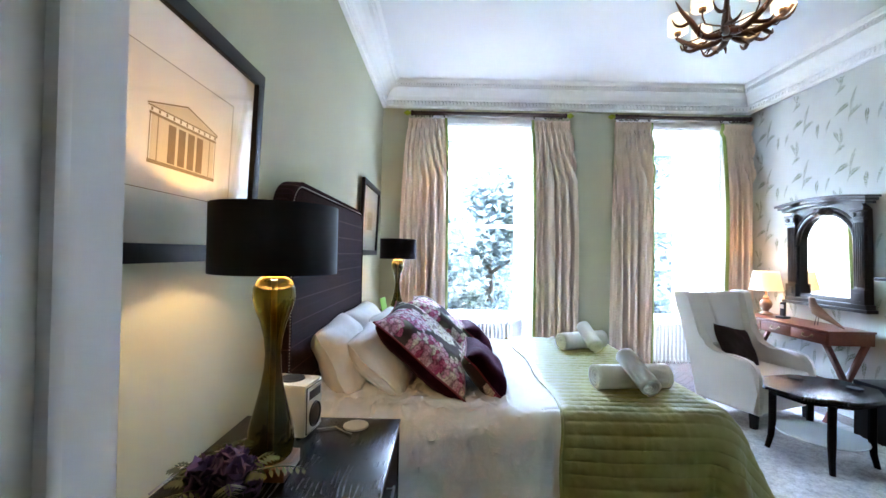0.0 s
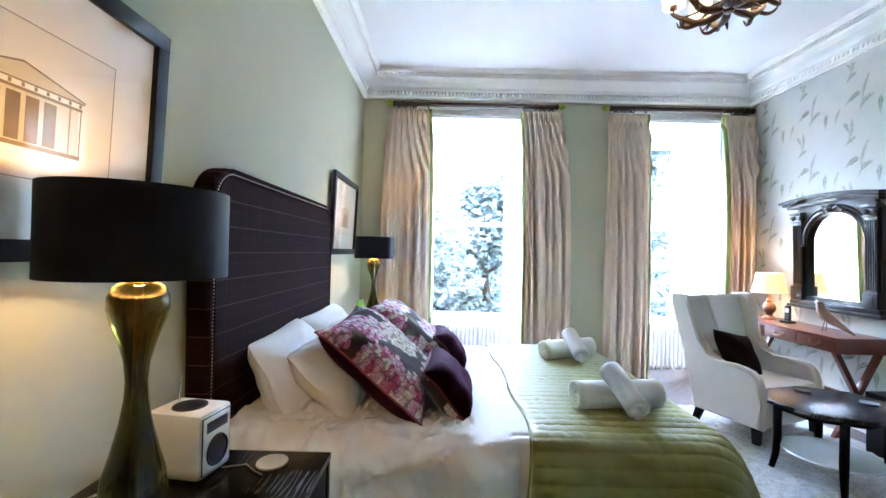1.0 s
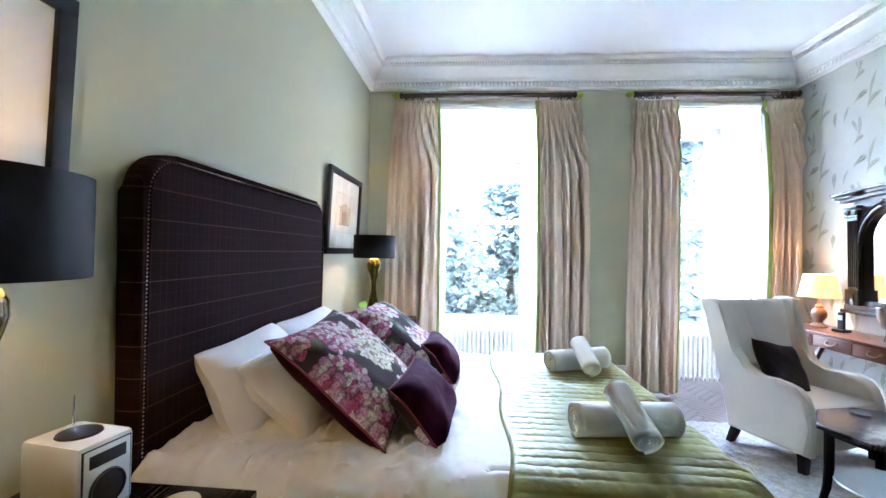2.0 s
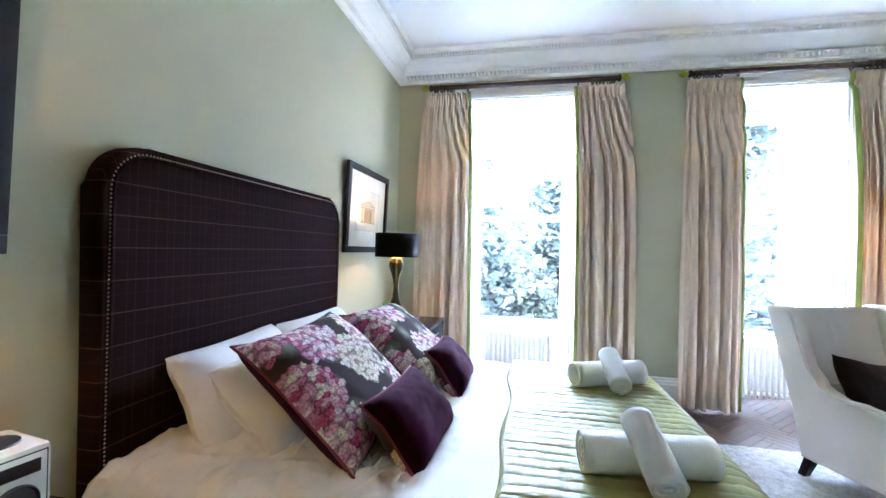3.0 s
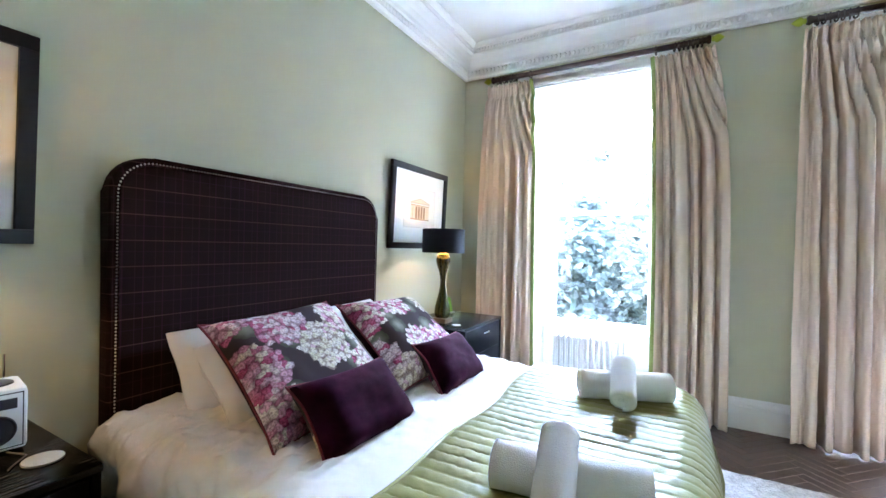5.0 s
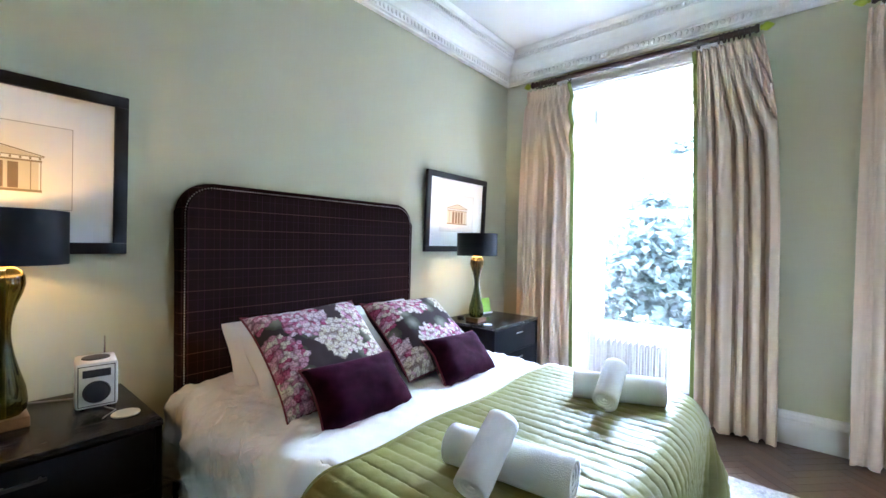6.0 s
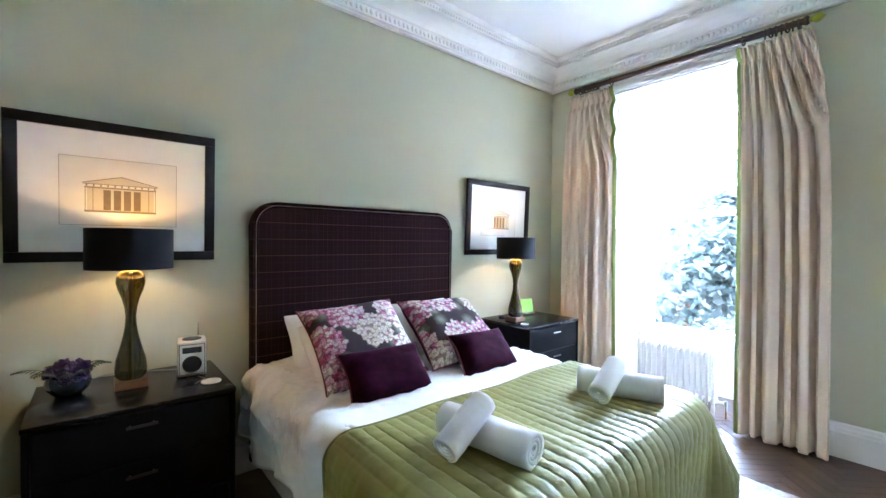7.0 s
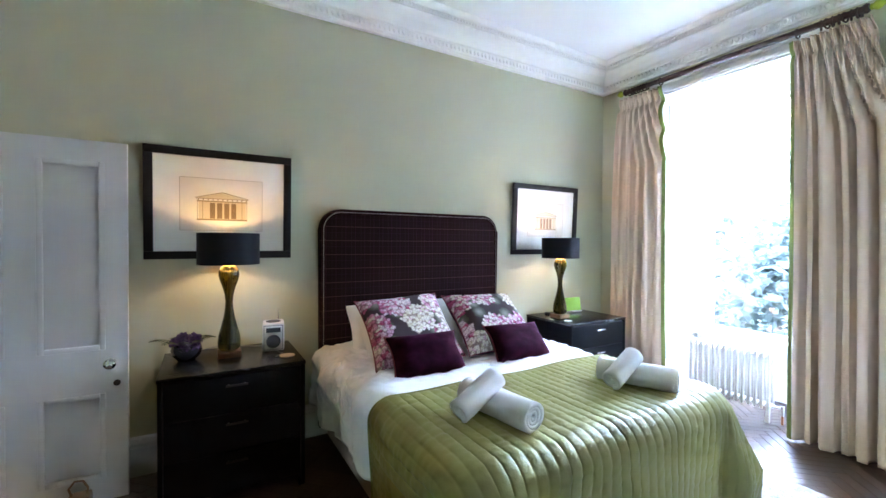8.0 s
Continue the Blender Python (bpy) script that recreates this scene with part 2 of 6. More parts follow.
M = dict(
    wall=mat("sage_paint", (0.52, 0.52, 0.375), 0.75, var=0.03, scale=2.5, bump=0.04, bscale=260),
    paper=mat("wallpaper_ground", (0.575, 0.58, 0.55), 0.7, var=0.07, scale=7, bump=0.03, bscale=200),
    fern=mat("fern_print", (0.115, 0.15, 0.075), 0.8, var=0.4, scale=5),
    white=mat("white_gloss_paint", (0.78, 0.78, 0.77), 0.35, var=0.03, scale=5, bump=0.03, bscale=60),
    radpaint=mat("cream_radiator_enamel", (0.64, 0.63, 0.60), 0.45, var=0.04, scale=5),
    doorpaint=mat("aged_white_door_paint", (0.68, 0.665, 0.655), 0.38, var=0.05, scale=3, bump=0.05, bscale=40),
    ceiling=mat("white_ceiling_paint", (0.86, 0.86, 0.87), 0.85, var=0.02, scale=2, bump=0.03, bscale=150),
    plaster=mat("white_plaster", (0.88, 0.875, 0.865), 0.75, var=0.04, scale=12, bump=0.05, bscale=140),
    parquet=wood_mat("oak_parquet", (0.075, 0.038, 0.023), 0.3, (14, 2, 14), rnd=0.5),
    subfloor=mat("dark_joint", (0.02, 0.013, 0.01), 0.8),
    rug=mat("grey_shag", (0.50, 0.485, 0.475), 1.0, var=0.55, scale=26, grain=0.45, gscale=90, bump=1.0, bscale=90),
    blacktop=oak_with_sheen(),
    black=wood_mat("black_stained_oak", (0.0028, 0.0028, 0.0031), 0.55, (40, 3, 40), var=0.5, coat=0.0, grain=0.45, spec=0.1),
    blackframe=mat("black_lacquer", (0.006, 0.006, 0.007), 0.45, spec=0.3, var=0.15, scale=20),
    mirrorwood=wood_mat("carved_dark_wood", (0.022, 0.018, 0.017), 0.33, (6, 6, 1), coat=0.3),
    mahogany=wood_mat("red_mahogany", (0.16, 0.036, 0.016), 0.3, (12, 1.5, 12), coat=0.25),
    brownwood=wood_mat("brown_turned_wood", (0.22, 0.11, 0.055), 0.4),
    blockwood=wood_mat("amber_wood_block", (0.20, 0.085, 0.03), 0.35),
    polewood=wood_mat("reeded_dark_pole", (0.045, 0.022, 0.016), 0.35, (1, 9, 9), coat=0.3),
    lime=mat("lime_lacquer", (0.35, 0.42, 0.03), 0.3, var=0.06),
    silk=mat("oyster_silk", (0.77, 0.615, 0.49), 0.36, var=0.05, scale=4, grain=0.06, gscale=40, stretch=(6, 6, 1), bump=0.05, bscale=50, sheen=0.1),
    lining=mat("green_border", (0.23, 0.30, 0.07), 0.55, var=0.1, scale=8),
    plum=tweed_mat(),
    studs=mat("pewter_studs", (0.55, 0.52, 0.50), 0.3, metal=0.9, var=0.1),
    pillowcase=mat("white_pillow_cotton", (0.87, 0.86, 0.86), 0.85, spec=0.15, var=0.02, scale=9, bump=0.22, bscale=16),
    linen=mat("white_cotton", (0.88, 0.865, 0.86), 0.85, spec=0.15, var=0.03, scale=9, bump=0.22, bscale=15),
    terry=mat("white_terry", (0.90, 0.895, 0.89), 0.95, spec=0.2, var=0.05, scale=30, bump=0.3, bscale=300),
    satin=mat("olive_satin", (0.25, 0.24, 0.064), 0.50, var=0.10, scale=6, bump=0.16, bscale=38, sheen=0.1),
    divan=mat("beige_divan", (0.42, 0.33, 0.29), 0.85, var=0.08, scale=12, bump=0.1, bscale=300),
    hydrangea=hydrangea_mat(),
    velvet=mat("aubergine_velvet", (0.024, 0.0024, 0.0098), 0.8, var=0.85, scale=16, sheen=0.22, spec=0.03, bump=0.12, bscale=220),
    redpipe=mat("crimson_piping", (0.19, 0.02, 0.035), 0.7),
    shade=mat("black_satin_shade", (0.005, 0.005, 0.009), 0.55, spec=0.22, var=0.1, bump=0.05, bscale=500, stretch=(1, 1, 0.2)),
    gold=mat("gilt_lining", (0.80, 0.58, 0.28), 0.35, metal=0.9, var=0.05),
    brass=mat("antique_brass", (0.36, 0.24, 0.12), 0.35, metal=1.0, var=0.15),
    dullbrass=mat("aged_brass", (0.22, 0.14, 0.075), 0.5, metal=0.8, var=0.3, scale=60),
    chrome=mat("chrome", (0.75, 0.75, 0.76), 0.12, metal=1.0, var=0.02),
    leather=mat("oyster_leather", (0.75, 0.665, 0.585), 0.40, var=0.05, scale=8, bump=0.12, bscale=260, sheen=0.1),
    seatcloth=mat("oatmeal_cloth", (0.54, 0.475, 0.405), 0.8, var=0.08, bump=0.15, bscale=350),
    brownvelvet=mat("chocolate_velvet", (0.018, 0.009, 0.008), 0.8, var=0.3, sheen=0.2, spec=0.15),
    art=mat("art_paper", (0.74, 0.71, 0.64), 0.9, var=0.04),
    matboard=mat("ivory_mount", (0.80, 0.78, 0.73), 0.85, var=0.02),
    ink=mat("sepia_ink", (0.24, 0.18, 0.11), 0.9, var=0.1),
    inkdark=mat("dark_sepia_wash", (0.20, 0.135, 0.08), 0.9, var=0.35, scale=40),
    inklight=mat("pale_sepia_wash", (0.58, 0.50, 0.37), 0.9, var=0.08),
    plastic=mat("white_plastic", (0.78, 0.78, 0.76), 0.3, var=0.02),
    darkplastic=mat("dark_plastic", (0.02, 0.02, 0.024), 0.4, var=0.1),
    screen=mat("lime_card", (0.22, 0.52, 0.06), 0.4, var=0.03),
    coaster=mat("pale_coaster", (0.6, 0.58, 0.55), 0.5, var=0.05),
    petal=mat("violet_petal", (0.085, 0.045, 0.15), 0.6, var=0.5, scale=28, rnd=0.4),
    foliage=mat("green_leaf", (0.035, 0.06, 0.02), 0.6, var=0.3, scale=30, rnd=0.4),
    bowl=mat("dark_glazed_bowl", (0.03, 0.035, 0.04), 0.18, var=0.2, coat=0.5),
    antler=mat("brown_antler", (0.11, 0.042, 0.02), 0.36, var=0.5, scale=9, bump=0.15, bscale=60, coat=0.2),
    lampshade=mat("cream_lit_shade", (0.75, 0.62, 0.42), 0.8, var=0.04, emit=(1.0, 0.70, 0.36), power=0.0026),
    chandshade=mat("white_lit_shade", (0.8, 0.74, 0.6), 0.8, var=0.03, emit=(1.0, 0.86, 0.62), power=0.0034),
    bulb=mat("lit_bulb", (0.9, 0.8, 0.6), 0.5, emit=(1.0, 0.7, 0.36), power=0.02),
    bronze=mat("dark_bronze", (0.035, 0.028, 0.022), 0.55, metal=0.4, var=0.2),
    copper=mat("copper_pipe", (0.55, 0.25, 0.14), 0.3, metal=1.0),
    leafout=mat("tree_leaf", (0.085, 0.13, 0.14), 0.6, spec=0.2, var=0.4, scale=1.2, rnd=0.8),
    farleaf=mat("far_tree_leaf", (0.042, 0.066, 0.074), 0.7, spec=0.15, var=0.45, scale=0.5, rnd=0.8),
    bark=mat("tree_bark", (0.07, 0.055, 0.045), 0.9, var=0.3, bump=0.5, bscale=25),
    lawn=mat("garden_grass", (0.07, 0.09, 0.06), 0.95, var=0.3, scale=1.5, grain=0.2, gscale=30),
    stone=mat("grey_sandstone", (0.33, 0.30, 0.26), 0.9, var=0.15, scale=1.5, grain=0.1, gscale=20),
    cable=mat("grey_cable", (0.3, 0.3, 0.3), 0.5),
    window_glass=glass_mat("window_glass"),
    frame_glass=glass_mat("picture_glass", ior=1.3),
    shelfglass=mat("pale_shelf_glass", (0.55, 0.60, 0.60), 0.08, var=0.02, coat=0.5),
)


def lamp_glass():
    m = mat("olive_glass", (0.075, 0.064, 0.007), 0.04, var=0.25, scale=6, trans=0.85)
    m.node_tree.nodes["Principled BSDF"].inputs["IOR"].default_value = 1.48
    return m


M["oliveglass"] = lamp_glass()


def let_light_through(m, share):
    """Thin leaves: part of the light that falls on one side glows on the other."""
    t = m.node_tree
    b, out = t.nodes["Principled BSDF"], t.nodes["Material Output"]
    tl, mx = t.nodes.new("ShaderNodeBsdfTranslucent"), t.nodes.new("ShaderNodeMixShader")
    t.links.new(b.inputs["Base Color"].links[0].from_socket, tl.inputs[0])
    mx.inputs[0].default_value = share
    t.links.new(b.outputs[0], mx.inputs[1])
    t.links.new(tl.outputs[0], mx.inputs[2])
    t.links.new(mx.outputs[0], out.inputs[0])


let_light_through(M["leafout"], 0.4)
mm = bpy.data.materials.new("mirror_silver")
mm.use_nodes = True
mm.node_tree.nodes["Principled BSDF"].inputs["Metallic"].default_value = 1.0
mm.node_tree.nodes["Principled BSDF"].inputs["Roughness"].default_value = 0.02
mm.node_tree.nodes["Principled BSDF"].inputs["Base Color"].default_value = (0.9, 0.9, 0.9, 1)
M["mirror"] = mm


# ---- mesh helpers ----
def link(name, bm, material, parent=None, label="", smooth=True):
    me = bpy.data.meshes.new(name)
    bmesh.ops.recalc_face_normals(bm, faces=bm.faces[:])
    bm.to_mesh(me)
    bm.free()
    me.materials.append(M[material] if isinstance(material, str) else material)
    if smooth:
        for p in me.polygons:
            p.use_smooth = True
        me.set_sharp_from_angle(angle=radians(38))
    ob = new(name, me)
    if parent:
        ob.parent = parent
    if label:
        ob["label"] = label
    return ob


def part(name, bm, material, parent, label=""):
    return link(name, bm, material, parent, label)


def thing(name, m, label, category, group="", kind=""):
    ob = new(name)
    ob.empty_display_size = 0.1
    ob.matrix_basis = m
    return tagged(ob, label, category, group, kind)


def box(bm, x0, y0, z0, x1, y1, z1, bevel=0.0, seg=2):
    r = bmesh.ops.create_cube(bm, size=1.0)
    vs = r["verts"]
    bmesh.ops.scale(bm, vec=(x1 - x0, y1 - y0, z1 - z0), verts=vs)
    bmesh.ops.translate(bm, vec=((x0 + x1) / 2, (y0 + y1) / 2, (z0 + z1) / 2), verts=vs)
    if bevel:
        es = list({e for v in vs for e in v.link_edges})
        bmesh.ops.bevel(bm, geom=es, offset=bevel, segments=seg, profile=0.6, affect="EDGES")
    return bm


def boxes(*rows, bevel=0.0):
    bm = bmesh.new()
    for r in rows:
        box(bm, *r, bevel=bevel)
    return bm


def lathe(profile, n=32, bm=None, at=(0, 0, 0), closed=False):
    """Turns rows of (radius, z) about the z axis through at."""
    bm = bm or bmesh.new()
    rings = []
    for r, z in profile:
        if r < 1e-5:
            rings.append([bm.verts.new((at[0], at[1], at[2] + z))])
        else:
            rings.append([bm.verts.new((at[0] + r * math.cos(2 * math.pi * k / n), at[1] + r * math.sin(2 * math.pi * k / n), at[2] + z)) for k in range(n)])
    pairs = list(zip(rings, rings[1:])) + ([(rings[-1], rings[0])] if closed else [])
    for a, b in pairs:
        for k in range(n):
            q = [a[k % len(a)], a[(k + 1) % len(a)], b[(k + 1) % len(b)], b[k % len(b)]]
            u = list(dict.fromkeys(q))
            if len(u) > 2:
                bm.faces.new(u)
    return bm


def tube(points, radii, n=10, bm=None, caps=True, flat=1.0):
    """A round bar along points with a radius at each."""
    bm = bm or bmesh.new()
    pts = [Vector(p) for p in points]
    if not isinstance(radii, (list, tuple)):
        radii = [radii] * len(pts)
    rings, up = [], None
    for i, p in enumerate(pts):
        d = (pts[min(i + 1, len(pts) - 1)] - pts[max(i - 1, 0)]).normalized()
        if up is None:
            up = d.orthogonal().normalized() if abs(d.z) > 0.9 else Vector((0, 0, 1))
        side = d.cross(up).normalized()
        up = side.cross(d).normalized()
        rings.append([bm.verts.new(p + radii[i] * (math.cos(2 * math.pi * k / n) * side + flat * math.sin(2 * math.pi * k / n) * up)) for k in range(n)])
    for a, b in zip(rings, rings[1:]):
        for k in range(n):
            bm.faces.new((a[k], a[(k + 1) % n], b[(k + 1) % n], b[k]))
    if caps:
        bm.faces.new(rings[0][::-1])
        bm.faces.new(rings[-1])
    return bm


def smooth(points, radii, n=4):
    """A finer run of points and radii through the given ones."""
    p = [Vector(q) for q in points]
    ps, rs = [], []
    for i in range(len(p) - 1):
        a, b, c, d = p[max(i - 1, 0)], p[i], p[i + 1], p[min(i + 2, len(p) - 1)]
        for k in range(n):
            t = k / n
            ps.append(0.5 * (2 * b + (c - a) * t + (2 * a - 5 * b + 4 * c - d) * t * t + (3 * b - a - 3 * c + d) * t ** 3))
            rs.append(radii[i] + (radii[i + 1] - radii[i]) * t)
    return ps + [p[-1]], rs + [radii[-1]]


def loop_tube(points, r, n=8, bm=None):
    """A closed ring of round bar along points."""
    bm = bm or bmesh.new()
    pts = [Vector(p) for p in points]
    k0 = len(pts)
    nrm = sum(((pts[i] - pts[0]).cross(pts[(i + 1) % k0] - pts[0]) for i in range(k0)), Vector()).normalized()
    rings = []
    for i, p in enumerate(pts):
        d = (pts[(i + 1) % k0] - pts[i - 1]).normalized()
        side = d.cross(nrm).normalized()
        up = side.cross(d)
        rings.append([bm.verts.new(p + r * (math.cos(2 * math.pi * k / n) * side + math.sin(2 * math.pi * k / n) * up)) for k in range(n)])
    for i in range(k0):
        a, b = rings[i], rings[(i + 1) % k0]
        for k in range(n):
            bm.faces.new((a[k], a[(k + 1) % n], b[(k + 1) % n], b[k]))
    return bm


def grid(nu, nv, f, bm=None):
    """A sheet of nu by nv cells through f(u, v), u and v from 0 to 1."""
    bm = bm or bmesh.new()
    vs = [[bm.verts.new(f(i / nu, j / nv)) for j in range(nv + 1)] for i in range(nu + 1)]
    for i in range(nu):
        for j in range(nv):
            bm.faces.new((vs[i][j], vs[i + 1][j], vs[i + 1][j + 1], vs[i][j + 1]))
    return bm


def prism(poly, axis, a, b, bevel=0.0, bm=None):
    """A flat outline of (p, q) drawn across axis and pulled from a to b."""
    bm = bm or bmesh.new()
    order = {"x": lambda p, q, s: (s, p, q), "y": lambda p, q, s: (p, s, q), "z": lambda p, q, s: (p, q, s)}[axis]
    lo = [bm.verts.new(order(p, q, a)) for p, q in poly]
    hi = [bm.verts.new(order(p, q, b)) for p, q in poly]
    f1, f2 = bm.faces.new(lo), bm.faces.new(hi[::-1])
    k = len(poly)
    for i in range(k):
        bm.faces.new((lo[i], hi[i], hi[(i + 1) % k], lo[(i + 1) % k]))
    if bevel:
        bmesh.ops.bevel(bm, geom=list(f1.edges) + list(f2.edges), offset=bevel, segments=3, profile=0.5, affect="EDGES")
    return bm


def thicken(ob, t, offset=-1):
    s = ob.modifiers.new("thickness", "SOLIDIFY")
    s.thickness, s.offset = t, offset
    return ob


def firm(ob):
    """Keeps large flat faces flat beside their rounded edges."""
    w = ob.modifiers.new("flat_faces", "WEIGHTED_NORMAL")
    w.keep_sharp = True
    return ob


def wob(x, y, z, s=1.0):
    return noise.noise((x * s, y * s, z * s))

# ---- the room ----
X1, Y0, Y1, CEIL = 4.45, 0.75, 6.0, 3.43
YO = 6.95  # outer face of the window wall
OPEN = ((0.70, 1.88), (2.94, 4.12))  # the two window openings
HEAD = 2.96
DX0, DX1, DTOP = 0.24, 1.13, 2.03  # doorway in the south wall


def structure(name, bm, material, label, category):
    return tagged(link(name, bm, material, smooth=False), label, category, kind="structure")


floor = structure("floor", boxes((-0.3, -1.6, -0.12, X1 + 0.3, YO, -0.004)), "subfloor", "dark brown herringbone oak parquet floor", "floor")
structure("ceiling", boxes((-0.3, Y0 - 0.25, CEIL, X1 + 0.3, YO, CEIL + 0.2)), "ceiling", "smooth white painted ceiling", "ceiling")
structure("wall_west", boxes((-0.3, Y0 - 0.25, 0, 0, YO, CEIL)), "wall", "sage green painted wall behind the bed", "wall")
wall_east = structure("wall_east", boxes((X1, Y0 - 0.25, 0, X1 + 0.3, YO, CEIL)), "paper", "pale wallpaper wall with green fern sprigs", "wall")
(a0, a1), (b0, b1) = OPEN
structure("wall_north", boxes((0, Y1, 0, a0, YO, CEIL), (a1, Y1, 0, b0, YO, CEIL), (b1, Y1, 0, X1, YO, CEIL), (a0, Y1, HEAD, a1, YO, CEIL), (b0, Y1, HEAD, b1, YO, CEIL),
                              (a0, 6.70, 0, a1, YO, 0.52), (b0, 6.70, 0, b1, YO, 0.52)), "wall", "sage green painted window wall", "wall")
structure("wall_south", boxes((0, Y0 - 0.25, 0, DX0 - 0.02, Y0, CEIL), (DX1 + 0.02, Y0 - 0.25, 0, X1, Y0, CEIL), (DX0 - 0.02, Y0 - 0.25, DTOP + 0.03, DX1 + 0.02, Y0, CEIL)), "wall", "sage green painted wall with a doorway", "wall")
structure("hallway", boxes((-0.3, -1.6, 0, -0.1, Y0 - 0.25, 2.6), (X1, -1.6, 0, X1 + 0.2, Y0 - 0.25, 2.6), (-0.3, -1.8, 0, X1 + 0.2, -1.6, 2.6), (-0.3, -1.8, 2.6, X1 + 0.2, Y0 - 0.25, 2.8)), "wall", "plain painted hallway beyond the door", "wall")
structure("door_frame", boxes((DX0 - 0.02, Y0 - 0.25, 0, DX0, Y0 + 0.0, DTOP), (DX1, Y0 - 0.25, 0, DX1 + 0.02, Y0, DTOP), (DX0 - 0.02, Y0 - 0.25, DTOP, DX1 + 0.02, Y0, DTOP + 0.03),
                              (DX1 + 0.02, Y0, 0, DX1 + 0.13, Y0 + 0.025, DTOP + 0.12), (DX0 - 0.12, Y0, DTOP + 0.02, DX1 + 0.02, Y0 + 0.025, DTOP + 0.12)), "doorpaint", "white painted wooden door frame", "trim")

# skirting: moulded board along the walls
SKIRT = [(0, 0), (0.026, 0), (0.026, 0.175), (0.019, 0.185), (0.019, 0.2), (0.012, 0.215), (0.012, 0.228), (0.004, 0.24), (0, 0.24)]


def skirting(x0, y0, x1, y1):
    """A board from one point to another; its back is on the left of that way."""
    d = Vector((x1 - x0, y1 - y0, 0)).normalized()
    nrm = Vector((d.y, -d.x, 0))
    bm = bmesh.new()
    rows = []
    for e in ((x0, y0), (x1, y1)):
        rows.append([bm.verts.new(Vector((*e, 0)) + nrm * (o + 0.001) + Vector((0, 0, z))) for o, z in SKIRT])
    k = len(SKIRT)
    for i in range(k):
        bm.faces.new((rows[0][i], rows[0][(i + 1) % k], rows[1][(i + 1) % k], rows[1][i]))
    bm.faces.new(rows[0])
    bm.faces.new(rows[1][::-1])
    structure("baseboard", bm, "white", "tall white moulded skirting board", "baseboard")


skirting(0, Y0 + 0.02, 0, Y1)
skirting(0.027, Y1, a0 - 0.10, Y1)
skirting(a1 + 0.10, Y1, b0 - 0.10, Y1)
skirting(X1, Y1 - 0.03, X1, Y0)
skirting(X1 - 0.03, Y0, DX1 + 0.14, Y0)

# cornice: mitred round the room, with two enriched rows
PROFILE = [(0.0, 3.14), (0.035, 3.14), (0.042, 3.15), (0.055, 3.155), (0.055, 3.166), (0.042, 3.17), (0.042, 3.228), (0.055, 3.237), (0.065, 3.265), (0.095, 3.305),
           (0.135, 3.335), (0.165, 3.345), (0.165, 3.355), (0.15, 3.36), (0.165, 3.395), (0.185, 3.40), (0.20, 3.415), (0.21, CEIL - 0.001), (0.0, CEIL - 0.001)]


def cornice():
    bm = bmesh.new()
    signs = [(0, Y0, 1, 1), (X1, Y0, -1, 1), (X1, Y1, -1, -1), (0, Y1, 1, -1)]
    rings = [[bm.verts.new((x + sx * o, y + sy * o, z)) for o, z in PROFILE] for x, y, sx, sy in signs]
    for i in range(4):
        a, b = rings[i], rings[(i + 1) % 4]
        for k in range(len(PROFILE) - 1):
            bm.faces.new((a[k], b[k], b[k + 1], a[k + 1]))

    def bump(c, d, nrm, w, h, deep):
        """A small leaf-like boss: d along the wall, nrm out of it."""
        up = Vector((0, 0, 1))
        ring = [(1, 0), (0.6, 0.75), (0, 1), (-0.6, 0.75), (-1, 0), (-0.45, -0.8), (0, -1), (0.45, -0.8)]
        base = [bm.verts.new(c + d * (p * w) + up * (q * h)) for p, q in ring]
        mid = [bm.verts.new(c + d * (p * w * 0.6) + up * (q * h * 0.6) + nrm * deep * 0.8) for p, q in ring]
        top = bm.verts.new(c + nrm * deep)
        for k in range(8):
            bm.faces.new((base[k], base[(k + 1) % 8], mid[(k + 1) % 8], mid[k]))
            bm.faces.new((mid[k], mid[(k + 1) % 8], top))

    for x0, y0, x1, y1 in ((0, Y0, 0, Y1), (0, Y1, X1, Y1), (X1, Y1, X1, Y0), (X1, Y0, 0, Y0)):
        a, b = Vector((x0, y0, 0)), Vector((x1, y1, 0))
        d = (b - a).normalized()
        nrm = Vector((d.y, -d.x, 0))
        long = (b - a).length
        n = int((long - 0.12) / 0.042)
        for i in range(n):
            s = 0.07 + (i + 0.5) * (long - 0.14) / n
            bump(a + d * s + nrm * 0.041 + Vector((0, 0, 3.199)), d, nrm, 0.021 if i % 2 else 0.013, 0.027, 0.014)
        n = int((long - 0.36) / 0.031)
        for i in range(n):
            s = 0.18 + (i + 0.5) * (long - 0.36) / n
            bump(a + d * s + nrm * 0.158 + Vector((0, 0, 3.377)), d, nrm, 0.012, 0.017, 0.013)
    return bm


structure("cornice", cornice(), "plaster", "white plaster cornice with leaf and egg enrichment", "cornice")


